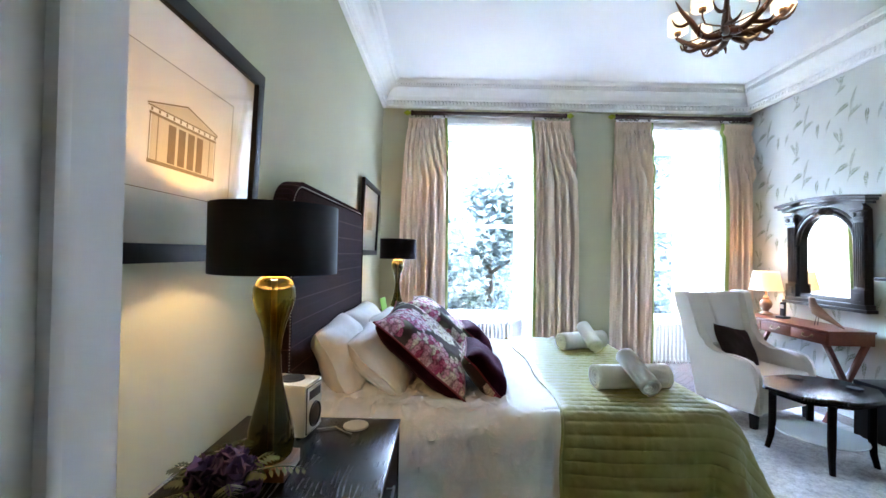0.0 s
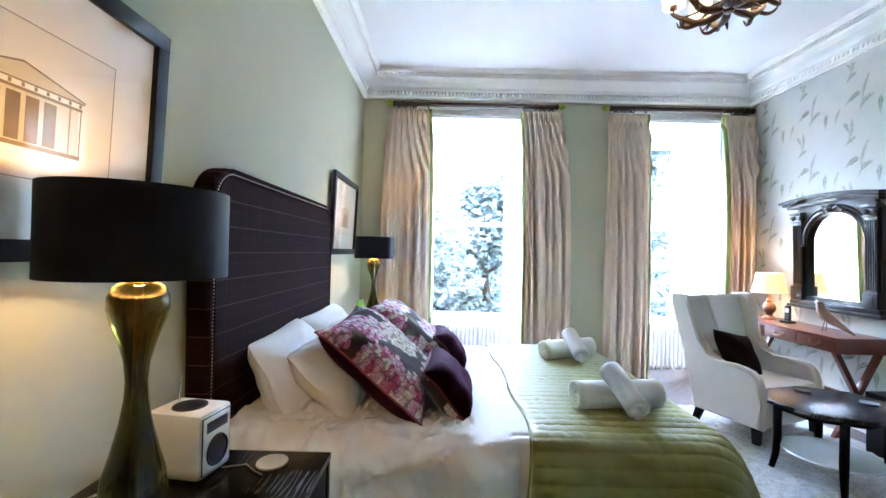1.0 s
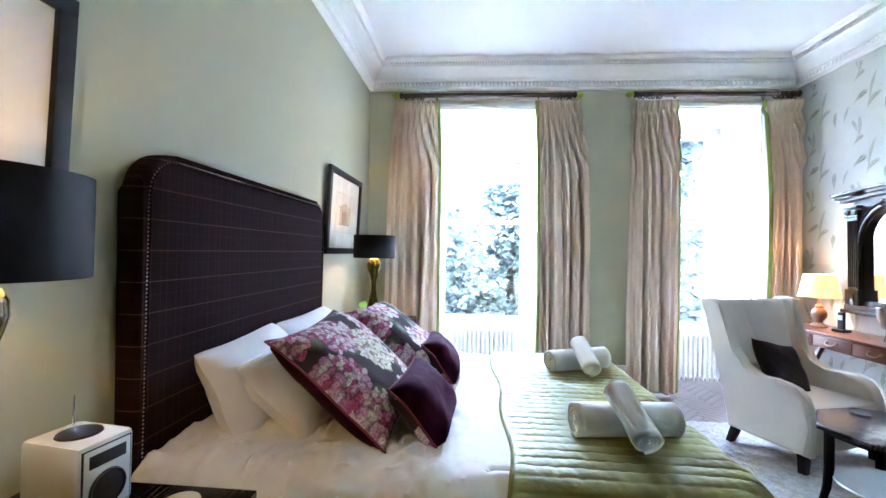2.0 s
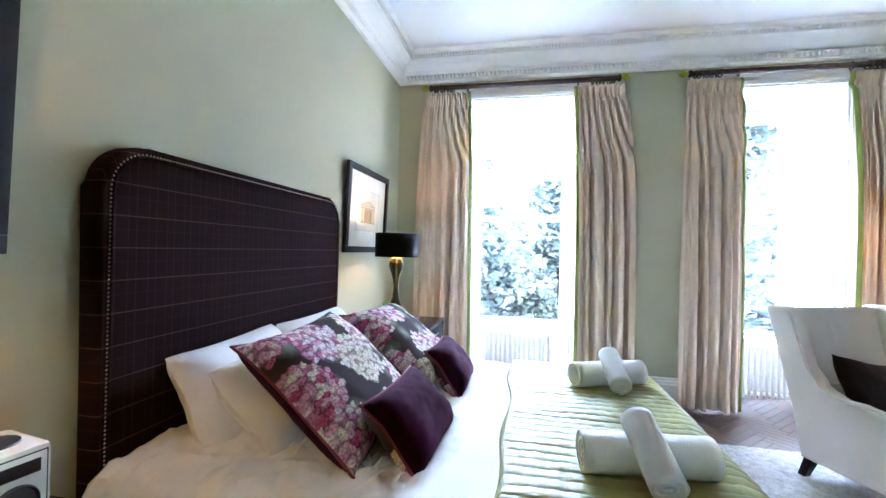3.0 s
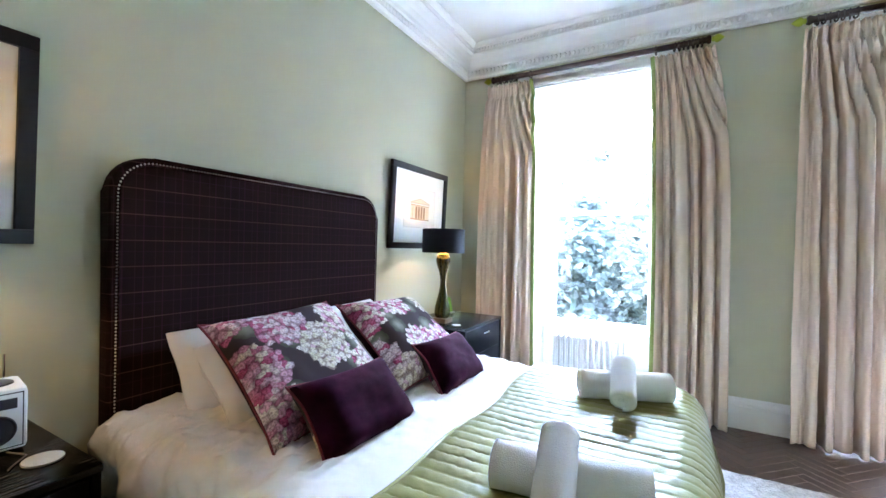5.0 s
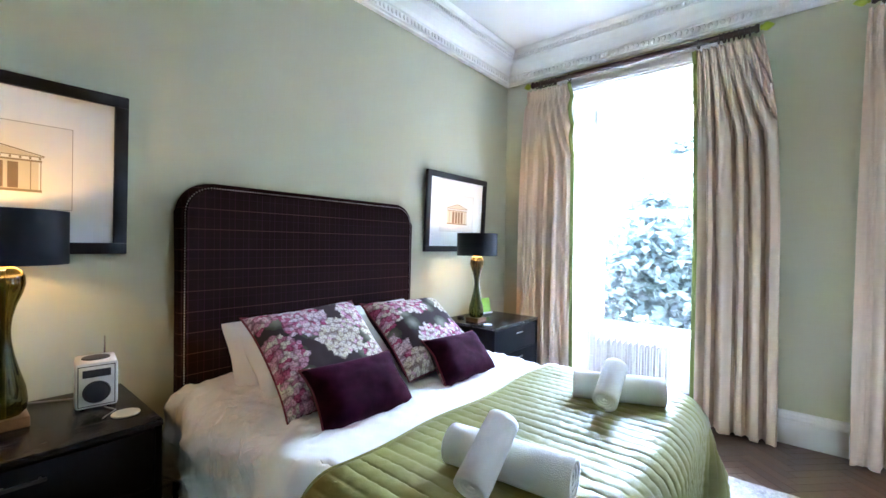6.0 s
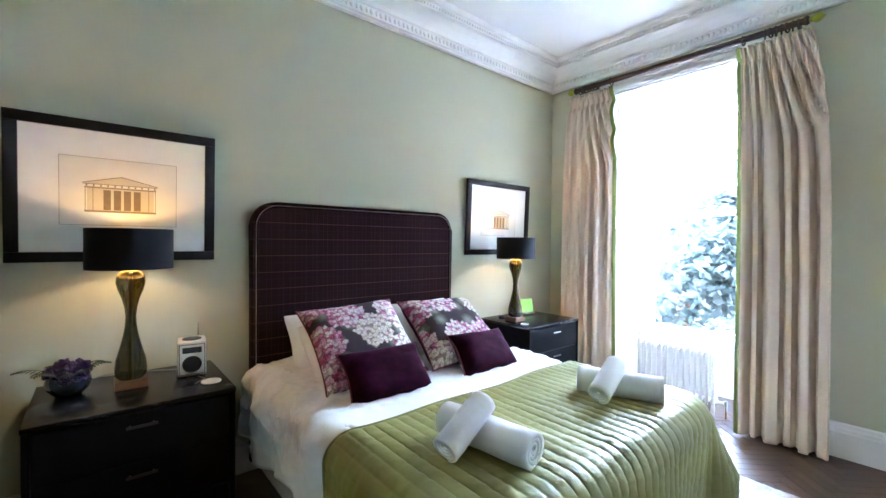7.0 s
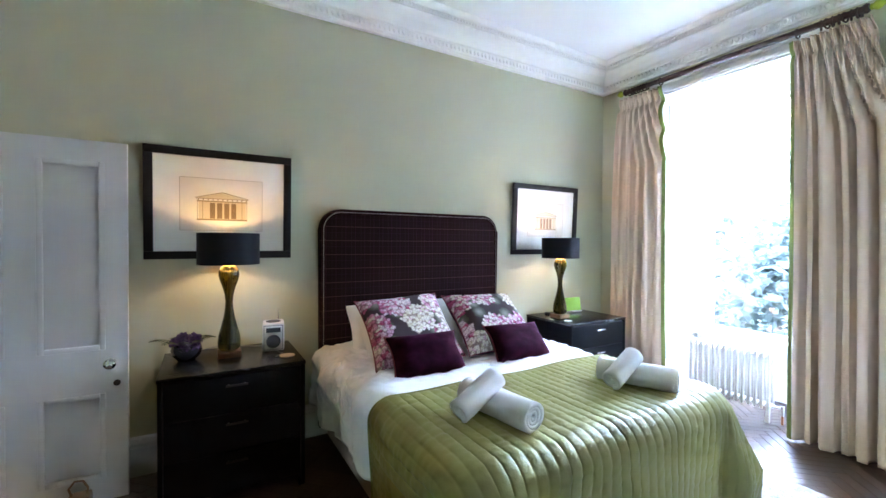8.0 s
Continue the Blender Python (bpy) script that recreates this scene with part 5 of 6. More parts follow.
# ---- mirror on the wallpaper wall ----
def wall_mirror():
    yc, z0, z1 = 4.90, 0.95, 1.99
    c = thing("wall_mirror", pose(X1 - 0.002, yc, z0, 0, -1.5, 0), "carved dark wooden mirror with an arched glass between fluted pilasters", "mirror")
    h = z1 - z0
    hw = 0.40
    # backboard with an arched opening
    gw, gz0, spring = 0.272, 0.11, 0.60
    arch = [(gw * math.cos(k / 14 * math.pi), spring + gw * math.sin(k / 14 * math.pi)) for k in range(15)]
    bm = bmesh.new()
    for xa, xb in ((-0.045, -0.004),):
        outer = [(hw, spring), (hw, h - 0.1), (hw * 0.5, h - 0.075), (0, h - 0.065), (-hw * 0.5, h - 0.075), (-hw, h - 0.1), (-hw, spring)]
        for k in range(14):
            t0, t1 = k / 14, (k + 1) / 14

            def rim(t):
                s = t * 6
                i = min(5, int(s))
                p, q = outer[i], outer[i + 1]
                return (p[0] + (q[0] - p[0]) * (s - i), p[1] + (q[1] - p[1]) * (s - i))
            prism([arch[k], rim(t0), rim(t1), arch[k + 1]], "x", xa, xb, bm=bm)
        prism([(gw, gz0), (hw, gz0), (hw, spring), (gw, spring)], "x", xa, xb, bm=bm)
        prism([(-gw, gz0), (-gw, spring), (-hw, spring), (-hw, gz0)], "x", xa, xb, bm=bm)
        prism([(-hw, 0.03), (hw, 0.03), (hw, gz0), (-hw, gz0)], "x", xa, xb, bm=bm)
    bmesh.ops.remove_doubles(bm, verts=bm.verts[:], dist=0.0005)
    part("backboard", bm, "mirrorwood", c)
    part("mirror_glass", boxes((-0.012, -gw - 0.01, gz0 - 0.01, -0.008, gw + 0.01, spring + gw + 0.01)), "mirror", c, "silvered mirror glass")
    part("arch_moulding", tube([(-0.05, p * 1.1, spring + (q - spring) * 1.1) for p, q in arch], 0.018, 10), "mirrorwood", c)
    part("arch_moulding", tube([(-0.05, p * 1.24, spring + (q - spring) * 1.24) for p, q in arch], 0.012, 8), "mirrorwood", c)
    for s in (-1, 1):
        y = s * (hw - 0.055)
        pil = part("pilaster", boxes((-0.075, y - 0.05, 0.10, -0.045, y + 0.05, h - 0.17), bevel=0.003), "mirrorwood", c, "fluted pilaster")
        for k in range(5):
            yy = y - 0.036 + k * 0.018
            part("flute", tube([(-0.077, yy, 0.22), (-0.077, yy, h - 0.26)], 0.006, 6), "mirrorwood", pil)
        part("capital", boxes((-0.088, y - 0.058, h - 0.235, -0.045, y + 0.058, h - 0.22), (-0.095, y - 0.065, h - 0.16, -0.045, y + 0.065, h - 0.135), bevel=0.004), "mirrorwood", c)
        for q in (-0.035, 0.035):
            sc = part("volute", lathe([(0, -0.016), (0.022, -0.014), (0.025, 0), (0.015, 0.008), (0.019, 0.014), (0, 0.018)], 14), "mirrorwood", c)
            sc.matrix_basis = pose(-0.082, y + q, h - 0.19, 0, -90, 0)
        part("plinth", boxes((-0.092, y - 0.06, 0.07, -0.045, y + 0.06, 0.20), (-0.098, y - 0.03, 0.10, -0.092, y + 0.03, 0.17), bevel=0.004), "mirrorwood", c)
        b = part("boss", lathe([(0, -0.02), (0.02, -0.012), (0.024, 0), (0.02, 0.012), (0, 0.02)], 12), "mirrorwood", c)
        b.matrix_basis = pose(-0.052, s * gw * 1.12, spring - 0.01)

    def sweep(offs, zlow, zup, bulge):
        pts = []
        for k in range(13):
            t = 2 * k / 12 - 1
            pts.append((t, bulge * (1 - t * t)))
        bm = bmesh.new()
        for (t0, b0), (t1, b1) in zip(pts, pts[1:]):
            prism([(t0 * (hw + offs), zlow + b0), (t1 * (hw + offs), zlow + b1), (t1 * (hw + offs), zup + b1), (t0 * (hw + offs), zup + b0)], "x", -0.07 - offs, -0.006, bm=bm)
        bmesh.ops.remove_doubles(bm, verts=bm.verts[:], dist=0.0005)
        return bm
    part("cornice", sweep(0.03, h - 0.105, h - 0.08, 0.035), "mirrorwood", c)
    part("cornice", sweep(0.055, h - 0.08, h - 0.055, 0.038), "mirrorwood", c)
    part("cornice", sweep(0.075, h - 0.055, h - 0.035, 0.04), "mirrorwood", c)
    part("base_moulding", boxes((-0.09, -hw - 0.02, 0.03, -0.006, hw + 0.02, 0.07), (-0.105, -hw - 0.04, 0.0, -0.006, hw + 0.04, 0.03), bevel=0.006), "mirrorwood", c)
    kb = bmesh.new()
    lathe([(0, -0.045), (0.03, -0.03), (0.043, 0), (0.03, 0.03), (0, 0.045)], 14, kb, at=(-0.07, 0, spring + gw + 0.035))
    for s in (-1, 1):
        tube([(-0.07, s * 0.02, spring + gw + 0.03), (-0.075, s * 0.07, spring + gw + 0.05), (-0.07, s * 0.11, spring + gw + 0.02), (-0.065, s * 0.085, spring + gw - 0.005)], [0.02, 0.018, 0.014, 0.008], 8, kb)
    part("keystone", kb, "mirrorwood", c, "carved shell keystone")


wall_mirror()

sh = thing("wall_shelf", pose(X1, 3.95, 1.235), "thin black shelf on the wallpaper wall", "shelf")
part("board", boxes((-0.11, -0.46, 0, -0.002, 0.46, 0.026), bevel=0.003), "blackframe", sh)

bx = thing("storage_box", pose(4.25, 4.06, 0), "black box standing on the parquet beside the desk", "box")
part("body", boxes((-0.17, -0.24, 0, 0.17, 0.24, 0.40), bevel=0.006), "blackframe", bx)
part("lid", boxes((-0.175, -0.245, 0.402, 0.175, 0.245, 0.45), bevel=0.006), "blackframe", bx)


# ---- chandelier ----
def chandelier():
    c = thing("chandelier", pose(2.50, 3.52, 2.79), "brown antler chandelier with small lit drum shades", "chandelier")
    part("hub", lathe([(0, -0.05), (0.022, -0.045), (0.035, -0.02), (0.045, 0.01), (0.035, 0.05), (0.018, 0.09), (0.012, 0.16), (0, 0.165)], 20), "antler", c)
    part("rod", tube([(0, 0, 0.15), (0, 0, CEIL - 2.79 - 0.02)], 0.008, 8), "brass", c)
    part("ceiling_rose", lathe([(0, CEIL - 2.79 - 0.05), (0.03, CEIL - 2.79 - 0.045), (0.055, CEIL - 2.79 - 0.015), (0.06, CEIL - 2.79 - 0.001), (0, CEIL - 2.79 - 0.001)], 24), "brass", c)
    rnd = random.Random(4)
    for k in range(7):
        a = k * 2 * math.pi / 7 + 0.25 + rnd.uniform(-0.12, 0.12)
        up = rnd.uniform(0.0, 0.06)

        def at(r, z, da=0.0):
            return Vector((0.80 * r * math.cos(a + da), 0.80 * r * math.sin(a + da), 0.85 * z))
        bm = tube(*smooth([at(0.02, 0.0), at(0.10, -0.035, 0.05), at(0.20, -0.03, 0.12), at(0.30, 0.01 + up, 0.18), at(0.38, 0.075 + up, 0.2), at(0.43, 0.15 + up, 0.19)], [0.026, 0.022, 0.019, 0.016, 0.011, 0.002]), 10)
        tube(*smooth([at(0.21, -0.03, 0.12), at(0.26, -0.05, 0.3), at(0.29, -0.04, 0.42), at(0.30, 0.0, 0.5)], [0.015, 0.012, 0.008, 0.002]), 8, bm)
        tube(*smooth([at(0.30, 0.01 + up, 0.18), at(0.345, -0.01 + up, 0.08), at(0.385, 0.01 + up, 0.02), at(0.41, 0.055 + up, 0.0)], [0.012, 0.010, 0.007, 0.002]), 8, bm)
        tube(*smooth([at(0.12, -0.035, 0.06), at(0.15, -0.06, -0.06), at(0.18, -0.085, -0.1)], [0.013, 0.009, 0.002]), 8, bm)
        part("antler", bm, "antler", c)
        if k < 6:
            a = k * 2 * math.pi / 6 + 0.5
            s0 = at(0.335, 0.02)
            part("arm", tube([at(0.05, 0.03), at(0.18, 0.0), at(0.30, -0.02), s0, s0 + Vector((0, 0, 0.05))], 0.005, 6), "antler", c)
            sh_ = part("shade", lathe([(0.058, 0.045), (0.060, 0.045), (0.060, 0.155), (0.058, 0.155)], 24, at=s0, closed=True), "chandshade", c, "small white lit drum shade")
            part("bulb", lathe([(0, 0.06), (0.018, 0.07), (0.018, 0.10), (0, 0.115)], 10, at=s0), "bulb", sh_)
            part("candle_cup", lathe([(0, 0.03), (0.02, 0.03), (0.022, 0.05), (0, 0.055)], 12, at=s0), "antler", sh_)


chandelier()


# ---- small things on the chests ----
def radio():
    r = thing("table_radio", pose(0.25, 2.44, 0.75, 0, 0, -8), "white cube radio with a round black speaker and aerial", "radio")
    d, w, h = 0.085, 0.066, 0.185
    part("case", boxes((-d, -w, 0.006, d, w, h), bevel=0.014), "plastic", r, "white moulded case")
    part("seam", boxes((d - 0.002, -w + 0.009, 0.016, d + 0.0012, w - 0.009, h - 0.012), bevel=0.0005), "darkplastic", r, "dark seam round the front")
    part("front_panel", boxes((d - 0.002, -w + 0.012, 0.019, d + 0.0028, w - 0.012, h - 0.015), bevel=0.0015), "plastic", r)
    s = part("speaker", lathe([(0, 0.004), (0.020, 0.005), (0.036, 0.002), (0.041, 0.006), (0.044, 0.0)], 28), "darkplastic", r, "round black speaker grille")
    s.matrix_basis = pose(d + 0.002, 0, 0.07, 0, 90, 0)
    part("display", boxes((d, -0.043, 0.128, d + 0.0035, 0.043, 0.158), bevel=0.001), "darkplastic", r, "dark display window")
    t = part("top_dial", lathe([(0, 0.006), (0.03, 0.006), (0.044, 0.004), (0.046, 0.0)], 28), "darkplastic", r, "black control dial")
    t.matrix_basis = pose(0, 0, h)
    part("aerial", tube([(-0.06, 0.03, h - 0.01), (-0.06, 0.03, h + 0.075)], [0.0035, 0.0025], 8), "chrome", r)
    for fx in (-0.05, 0.05):
        for fy in (-0.04, 0.04):
            part("foot", lathe([(0, 0), (0.008, 0), (0.008, 0.007), (0, 0.007)], 8, at=(fx, fy, 0)), "darkplastic", r)


radio()
cb = thing("power_cable", pose(0, 0, 0), "thin pale power cable lying on the black chest", "cable")
part("wire", tube([(0.16, 2.42, 0.757), (0.12, 2.35, 0.754), (0.08, 2.27, 0.755), (0.05, 2.15, 0.765), (0.028, 2.05, 0.75)], 0.0028, 6), "cable", cb)
part("wire", tube([(0.34, 2.45, 0.756), (0.40, 2.475, 0.754), (0.44, 2.44, 0.753), (0.47, 2.42, 0.755)], 0.0022, 6), "cable", cb)


def flower_bowl():
    c = thing("flower_bowl", pose(0.27, 1.95, 0.75), "dark glazed bowl of violet flowers with green leaves", "flowers")
    part("bowl", lathe([(0, 0.0), (0.045, 0.0), (0.05, 0.006), (0.075, 0.035), (0.083, 0.065), (0.076, 0.095), (0.068, 0.10), (0.064, 0.095), (0.07, 0.065), (0.06, 0.04), (0, 0.03)], 32), "bowl", c)
    rnd = random.Random(9)
    heads = [(0.035, -0.02, 0.135, 0.05), (0.0, 0.045, 0.14, 0.052), (-0.035, -0.02, 0.145, 0.048), (0.045, 0.035, 0.115, 0.045), (-0.02, -0.06, 0.12, 0.04), (0.06, -0.005, 0.11, 0.04)]
    for hx, hy, hz, hr in heads:
        bm = bmesh.new()
        axis = Vector((hx, hy, 0.09)).normalized()
        e1 = axis.orthogonal().normalized()
        e2 = axis.cross(e1)
        for k in range(11):
            a = k * 2.4 + rnd.uniform(-0.2, 0.2)
            ring = 0.35 + 0.65 * (k / 10)
            dirn = e1 * math.cos(a) + e2 * math.sin(a)
            side = axis.cross(dirn)
            base = Vector((hx, hy, hz - 0.015)) - axis * 0.015
            lift = 0.045 * (1.15 - ring)
            pts = []
            for s in range(5):
                q = s / 4
                wd = hr * 0.78 * math.sin(math.pi * (0.12 + 0.8 * q)) * (0.6 + 0.4 * ring)
                mid = base + dirn * hr * ring * q + axis * (lift * math.sin(q * 1.9) + 0.008 * math.sin(9 * q + k))
                pts.append((mid - side * wd + axis * 0.006, mid, mid + side * wd + axis * 0.006))
            rows = [[bm.verts.new(p) for p in r] for r in pts]
            for r0, r1 in zip(rows, rows[1:]):
                for i in range(2):
                    bm.faces.new((r0[i], r0[i + 1], r1[i + 1], r1[i]))
        part("flower", bm, "petal", c, "violet ruffled flower")
    for k in range(9):
        a = k * 0.75 + rnd.uniform(-0.2, 0.2)
        long = rnd.uniform(0.06, 0.10) if k not in (0, 6) else 0.14
        bm = bmesh.new()
        d = Vector((math.cos(a), math.sin(a), 0))
        side = Vector((-d.y, d.x, 0))
        # a fern leaf: a fine rib with pairs of pointed leaflets
        rib = [Vector((0, 0, 0.10)) + d * (0.045 + long * q / 9) + Vector((0, 0, 0.03 * math.sin(0.25 * q))) for q in range(10)]
        tube(rib, 0.0012, 5, bm)
        for q in range(1, 10):
            size = 0.034 * math.sin(math.pi * (0.10 + 0.085 * q))
            for e in (-1, 1):
                tip = rib[q] + (side * e + d * 0.55) * size + Vector((0, 0, -0.006))
                mid = rib[q].lerp(tip, 0.5)
                bm.faces.new([bm.verts.new(p) for p in (rib[q], mid + d * 0.006 + Vector((0, 0, 0.002)), tip, mid - d * 0.005)])
        part("leaf", bm, "foliage", c)


flower_bowl()

tb = thing("desk_card", pose(0.16, 5.38, 0.75, 0, -12, -8), "lime green card standing in a white holder on the chest", "card")
part("card", boxes((0.0, -0.095, 0.012, 0.006, 0.095, 0.15), bevel=0.001), "screen", tb, "plain lime green card")
part("holder", boxes((-0.03, -0.06, 0.0, 0.05, 0.07, 0.014), bevel=0.004), "plastic", tb)
ck = thing("small_clock", pose(0.14, 5.03, 0.75), "small black puck-shaped clock on the chest", "clock")
part("body", lathe([(0, 0), (0.03, 0), (0.034, 0.01), (0.028, 0.022), (0, 0.026)], 24), "darkplastic", ck)

ds = thing("door_stop", pose(0.30, 1.46, 0.0), "brown leather door stop with a loop handle", "door stop")
part("weight", boxes((-0.05, -0.05, 0, 0.05, 0.05, 0.10), bevel=0.02), "brownwood", ds)
part("loop", tube([(0, -0.03, 0.09), (0, -0.045, 0.14), (0, -0.02, 0.175), (0, 0.015, 0.17), (0, 0.035, 0.13), (0, 0.03, 0.09)], 0.006, 8), "brownwood", ds)


# ---- outside: garden, trees ----
structure("ground", boxes((-120, 7.4, -3.2, 120, 240, -3.0)), "lawn", "grassy garden square outside the windows", "ground")


def tree(name, x, y, base, high, spread, seed, leaves):
    rnd = random.Random(seed)
    t = thing(name, pose(x, y, base), "broad leafy green garden tree outside the window", "tree", "garden trees")
    bm = tube([(0, 0, -0.1), (0.05, 0, high * 0.2), (-0.08, 0.1, high * 0.45), (0.1, 0, high * 0.8)], [0.24, 0.19, 0.14, 0.04], 10)
    tips = []
    for k in range(11):
        a, z = rnd.uniform(0, 6.28), high * rnd.uniform(0.12, 0.66)
        out = spread * rnd.uniform(0.55, 0.95)
        tip = Vector((out * math.cos(a), out * math.sin(a), z + high * rnd.uniform(0.05, 0.22)))
        mid = Vector((0.45 * tip.x, 0.45 * tip.y, z + high * 0.10))
        tube([(0, 0, z), mid, tip], [0.08, 0.05, 0.015], 6, bm)
        tips += [tip, mid.lerp(tip, 0.6)]
    part("trunk", bm, "bark", t)
    verts, faces = [], []
    clumps = [(p + Vector((rnd.gauss(0, 0.25), rnd.gauss(0, 0.25), rnd.gauss(0, 0.3))) * spread * 0.5, spread * rnd.uniform(0.16, 0.34)) for p in tips for _ in range(4)]
    for i in range(leaves):
        c, r = clumps[i % len(clumps)]
        p = c + Vector((rnd.gauss(0, 0.5), rnd.gauss(0, 0.5), rnd.gauss(0, 0.32))) * r
        d = Vector((rnd.gauss(0, 1), rnd.gauss(0, 1), rnd.gauss(0, 0.5))).normalized()
        e = d.cross(Vector((rnd.gauss(0, 1), rnd.gauss(0, 1), rnd.gauss(0, 1)))).normalized()
        s = rnd.uniform(0.08, 0.17)
        k = len(verts)
        verts += [p - d * s, p + e * s * 0.45, p + d * s, p - e * s * 0.45]
        faces.append((k, k + 1, k + 2, k + 3))
    me = bpy.data.meshes.new("crown")
    me.from_pydata([tuple(v) for v in verts], [], faces)
    me.materials.append(M["leafout"])
    o = new("crown", me)
    o.parent = t


# unseen house front and roof, added to keep sun off the trees
structure("house_front", boxes((-14, 7.0, CEIL + 0.2, 18, 7.3, 7.5), (-14, 6.955, -3.2, -0.305, 7.3, CEIL + 0.2), (X1 + 0.305, 6.955, -3.2, 18, 7.3, CEIL + 0.2), (-14, 6.955, -3.2, 18, 7.3, -0.13), (-14, -10, 7.5, 18, 7.3, 7.8)), "stone", "unseen grey sandstone house front and roof added to shade the trees", "facade")
tree("tree", -1.6, 14.5, -3.0, 8.3, 3.8, 1, 56000)
tree("tree", 11.0, 15.0, -3.0, 6.6, 4.0, 8, 27200)
tree("tree", 2.6, 17.0, -3.0, 8.8, 3.9, 2, 56000)
tree("tree", 6.4, 14.0, -3.0, 9.0, 3.5, 3, 44200)
tree("tree", -7.0, 16.0, -3.0, 9.2, 4.4, 5, 52000)
tree("tree", 0.6, 23.0, -3.0, 9.6, 5.2, 6, 40000)
tree("tree", -5.5, 25.0, -3.0, 10.0, 5.4, 7, 40000)


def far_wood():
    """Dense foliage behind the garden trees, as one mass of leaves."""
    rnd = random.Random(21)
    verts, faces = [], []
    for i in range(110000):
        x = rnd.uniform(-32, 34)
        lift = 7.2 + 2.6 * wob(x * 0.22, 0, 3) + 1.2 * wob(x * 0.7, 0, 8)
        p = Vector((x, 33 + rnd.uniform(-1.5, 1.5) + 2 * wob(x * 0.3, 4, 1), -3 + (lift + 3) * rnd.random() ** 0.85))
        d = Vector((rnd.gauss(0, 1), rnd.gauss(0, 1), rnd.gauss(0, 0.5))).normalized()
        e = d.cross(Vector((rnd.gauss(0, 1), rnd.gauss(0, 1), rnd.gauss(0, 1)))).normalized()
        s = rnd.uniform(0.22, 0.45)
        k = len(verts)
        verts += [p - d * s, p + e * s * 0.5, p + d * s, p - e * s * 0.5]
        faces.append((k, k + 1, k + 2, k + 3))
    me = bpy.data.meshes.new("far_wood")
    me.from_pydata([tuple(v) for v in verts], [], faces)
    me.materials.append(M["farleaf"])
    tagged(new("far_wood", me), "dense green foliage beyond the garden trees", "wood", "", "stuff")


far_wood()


# ---- wallpaper sprigs ----
def sprigs():
    rnd = random.Random(12)
    verts, faces = [], []
    x = X1 - 0.0025

    def quad(a, b, w):
        """A pointed leaflet from a to b, in the wall's plane."""
        d = (b - a)
        n = Vector((-d.y, d.x)).normalized() * w
        m = a.lerp(b, 0.45)
        k = len(verts)
        verts.extend([(x, *a), (x, *(m + n)), (x, *b), (x, *(m - n))])
        faces.append((k, k + 1, k + 2, k + 3))

    def sprig(y, z, ang, long, curl, full=1.0, n=10):
        """A fern frond from its foot: fine rib, pairs of pointed leaflets that shorten to the tip."""
        p = Vector((y, z))
        for i in range(n):
            t = i / n
            d = Vector((math.cos(ang), math.sin(ang)))
            q = p + d * long / n
            quad(p, q + d * 0.002, 0.0010)
            size = full * 0.034 * math.sin(math.pi * (0.10 + 0.80 * (1 - t))) * rnd.uniform(0.75, 1.1)
            for side in (-1, 1):
                la = ang + side * rnd.uniform(0.65, 0.95)
                quad(q, q + Vector((math.cos(la), math.sin(la))) * size, max(0.0020, size * 0.14))
            p = q
            ang += curl / n

    # one printed repeat, half a metre square: a spreading pair of fronds, a short frond each side and a feathery spray above
    def motif(y, z):
        sprig(y, z, 1.72, 0.17, 1.35, 1.0)
        sprig(y - 0.02, z + 0.06, 1.55, 0.24, 0.5, 0.8, 14)
        sprig(y + 0.13, z + 0.09, 2.35, 0.14, 0.5, 1.15)
        sprig(y - 0.17, z - 0.075, 1.45, 0.14, 0.3, 0.95)
        sprig(y - 0.26, z - 0.05, 1.7, 0.13, 0.4, 0.7, 9)
        sprig(y + 0.11, z - 0.25, 2.15, 0.22, -0.9, 0.85, 12)
        sprig(y + 0.09, z - 0.17, 1.35, 0.12, -0.4, 0.8, 9)
        sprig(y + 0.13, z - 0.27, 2.4, 0.11, 0.3, 0.8, 8)
    for row in range(-4, 2):
        for col in range(-5, 2):
            motif(5.231 + 0.48 * col, 2.664 + 0.556 * row)
    # trim what would pass behind the cornice, the skirting and the window wall
    keep = [k for k, f in enumerate(faces) if all(0.26 < verts[v][2] < 3.12 and 2.75 < verts[v][1] < 5.985 for v in f)]
    faces[:] = [faces[k] for k in keep]
    me = bpy.data.meshes.new("fern_sprigs")
    me.from_pydata(verts, [], faces)
    me.materials.append(M["fern"])
    o = new("fern_sprigs", me)
    o.parent = wall_east
    tagged(o, "printed green fern sprigs on the wallpaper", "", "", "stuff")


sprigs()


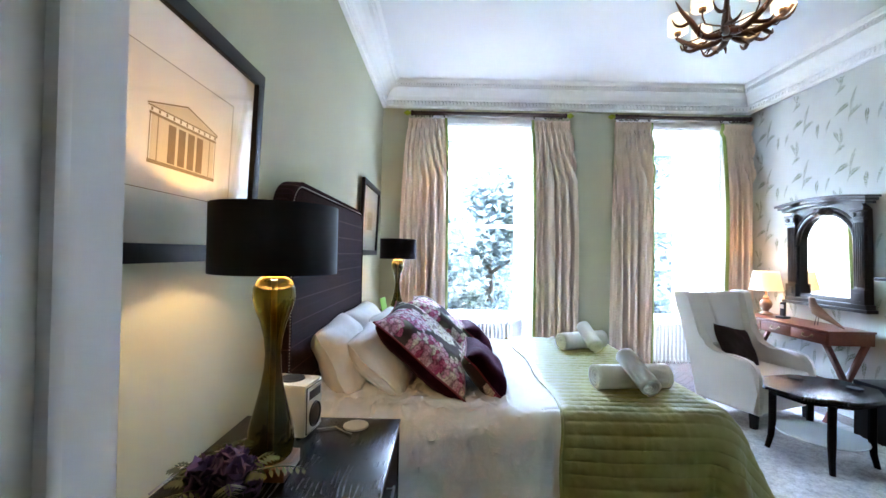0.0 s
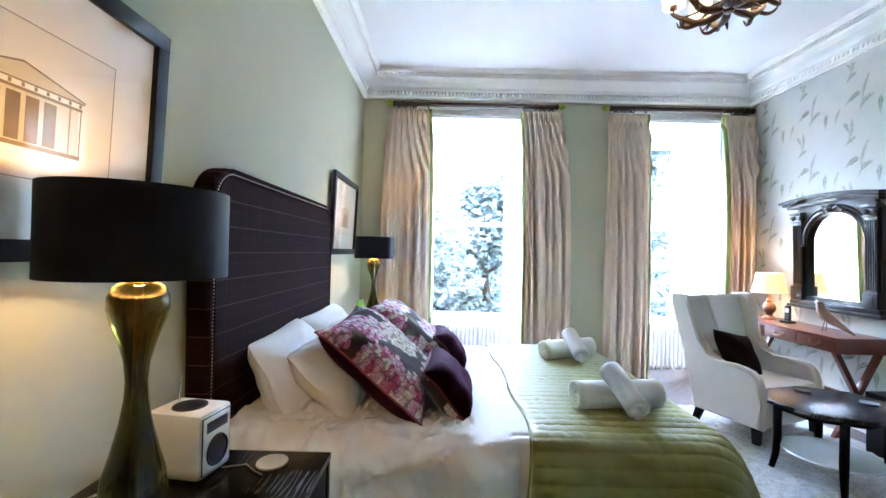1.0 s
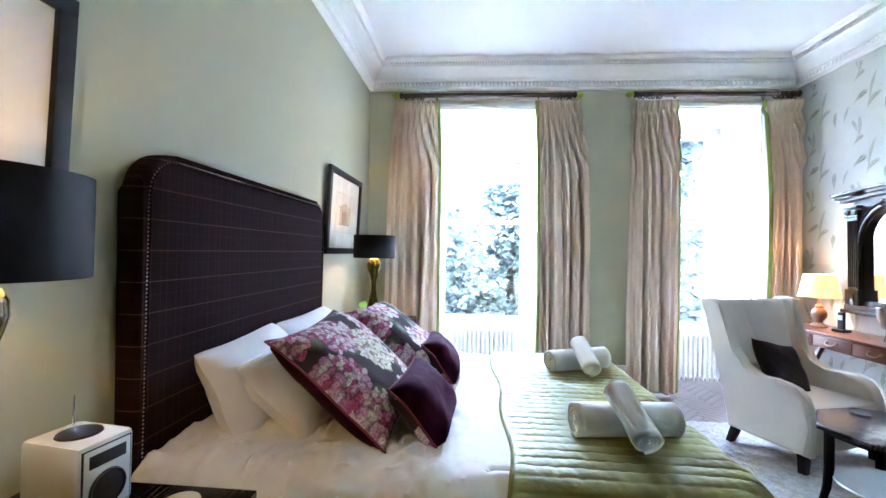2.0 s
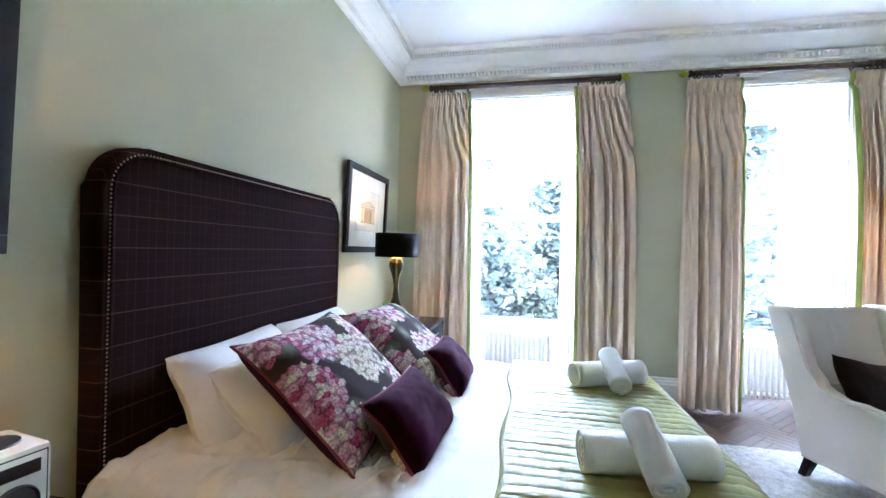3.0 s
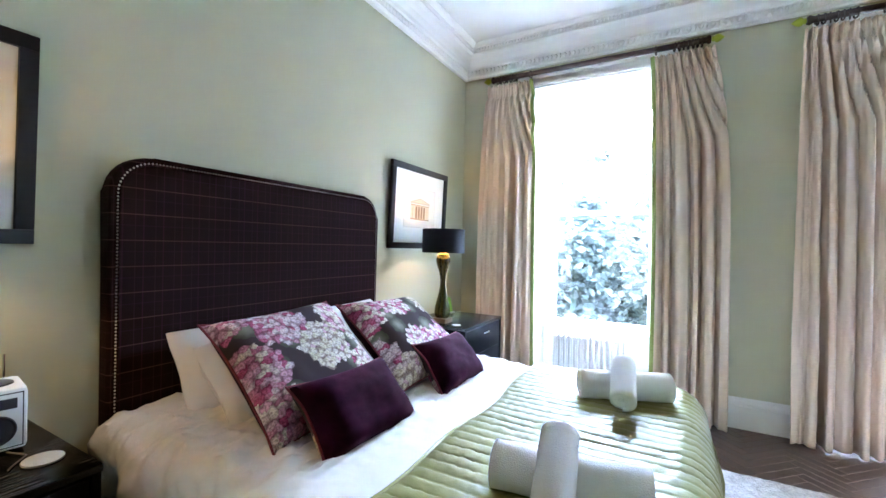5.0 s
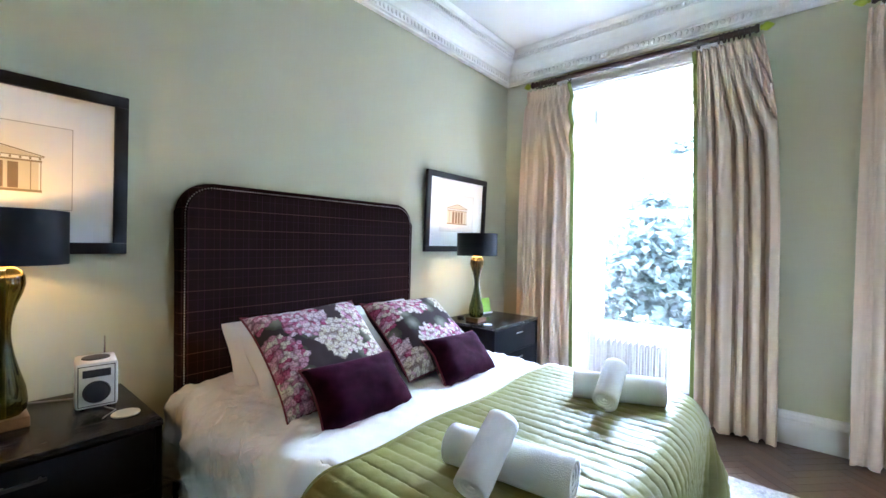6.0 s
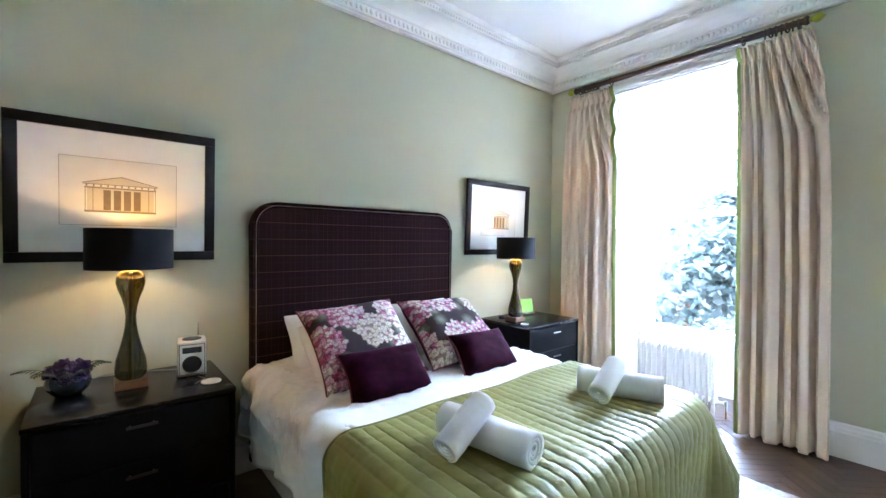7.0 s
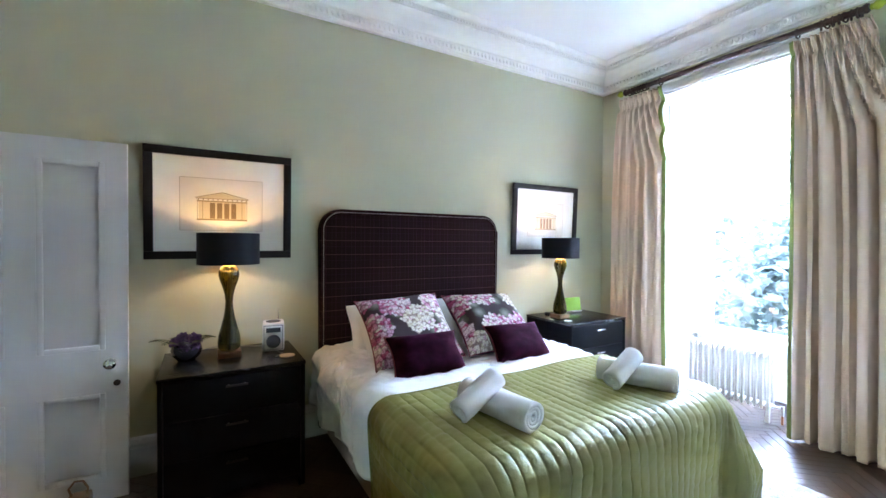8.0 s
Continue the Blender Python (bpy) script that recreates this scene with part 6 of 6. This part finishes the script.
# ---- herringbone parquet ----
def parquet():
    w, k = 0.07, 5
    g = 0.0008
    me = None
    rest_v, rest_f = [], []
    ca = math.cos(math.pi / 4)
    count = 0

    def template():
        bm = box(bmesh.new(), g, g, -0.003, w * k - g, w - g, 0.0, 0.0012, 1)
        bmesh.ops.delete(bm, geom=[f for f in bm.faces if f.normal.z < -0.9], context="FACES")
        return bm

    cells = []
    for i in range(-10, 150):
        for j in range(-80, 80):
            r = (i - j) % (2 * k)
            if r == 0:
                cells.append((i * w, j * w, 0))
            elif r == k:
                cells.append((i * w + w, (j - k + 1) * w, 90))
    for px, py, turn in cells:
        x, y = (px - py) * ca, (px + py) * ca - 1.0
        cx, cy = (k * w / 2, w / 2) if turn == 0 else (-w / 2, k * w / 2)
        mx, my = x + (cx - cy) * ca, y + (cx + cy) * ca
        if not (-0.2 < mx < X1 + 0.2 and 0.3 < my < 6.75):
            continue
        near = count < 300 and 2.0 < mx < 4.0 and 5.05 < my < 6.05
        if near:
            if me is None:
                o = link("parquet_block", template(), "parquet", floor, smooth=False)
                me = o.data
            else:
                o = new("parquet_block", me)
                o.parent = floor
            o.matrix_basis = pose(x, y, 0, 0, 0, 45 + turn)
            count += 1
        else:
            n = len(rest_v)
            m = pose(x, y, 0, 0, 0, 45 + turn)
            q = 0.0012
            for a, b, c in ((g, g, -0.003), (w * k - g, g, -0.003), (w * k - g, w - g, -0.003), (g, w - g, -0.003), (g + q, g + q, 0), (w * k - g - q, g + q, 0), (w * k - g - q, w - g - q, 0), (g + q, w - g - q, 0)):
                rest_v.append(tuple(m @ Vector((a, b, c))))
            for f in ((4, 5, 6, 7), (0, 1, 5, 4), (1, 2, 6, 5), (2, 3, 7, 6), (3, 0, 4, 7)):
                rest_f.append(tuple(n + s for s in f))
    mr = bpy.data.meshes.new("parquet_rest")
    mr.from_pydata(rest_v, [], rest_f)
    mr.materials.append(M["parquet"])
    o = new("parquet_rest", mr)
    o.parent = floor
    tagged(o, "further herringbone oak blocks", "", "", "stuff")


parquet()
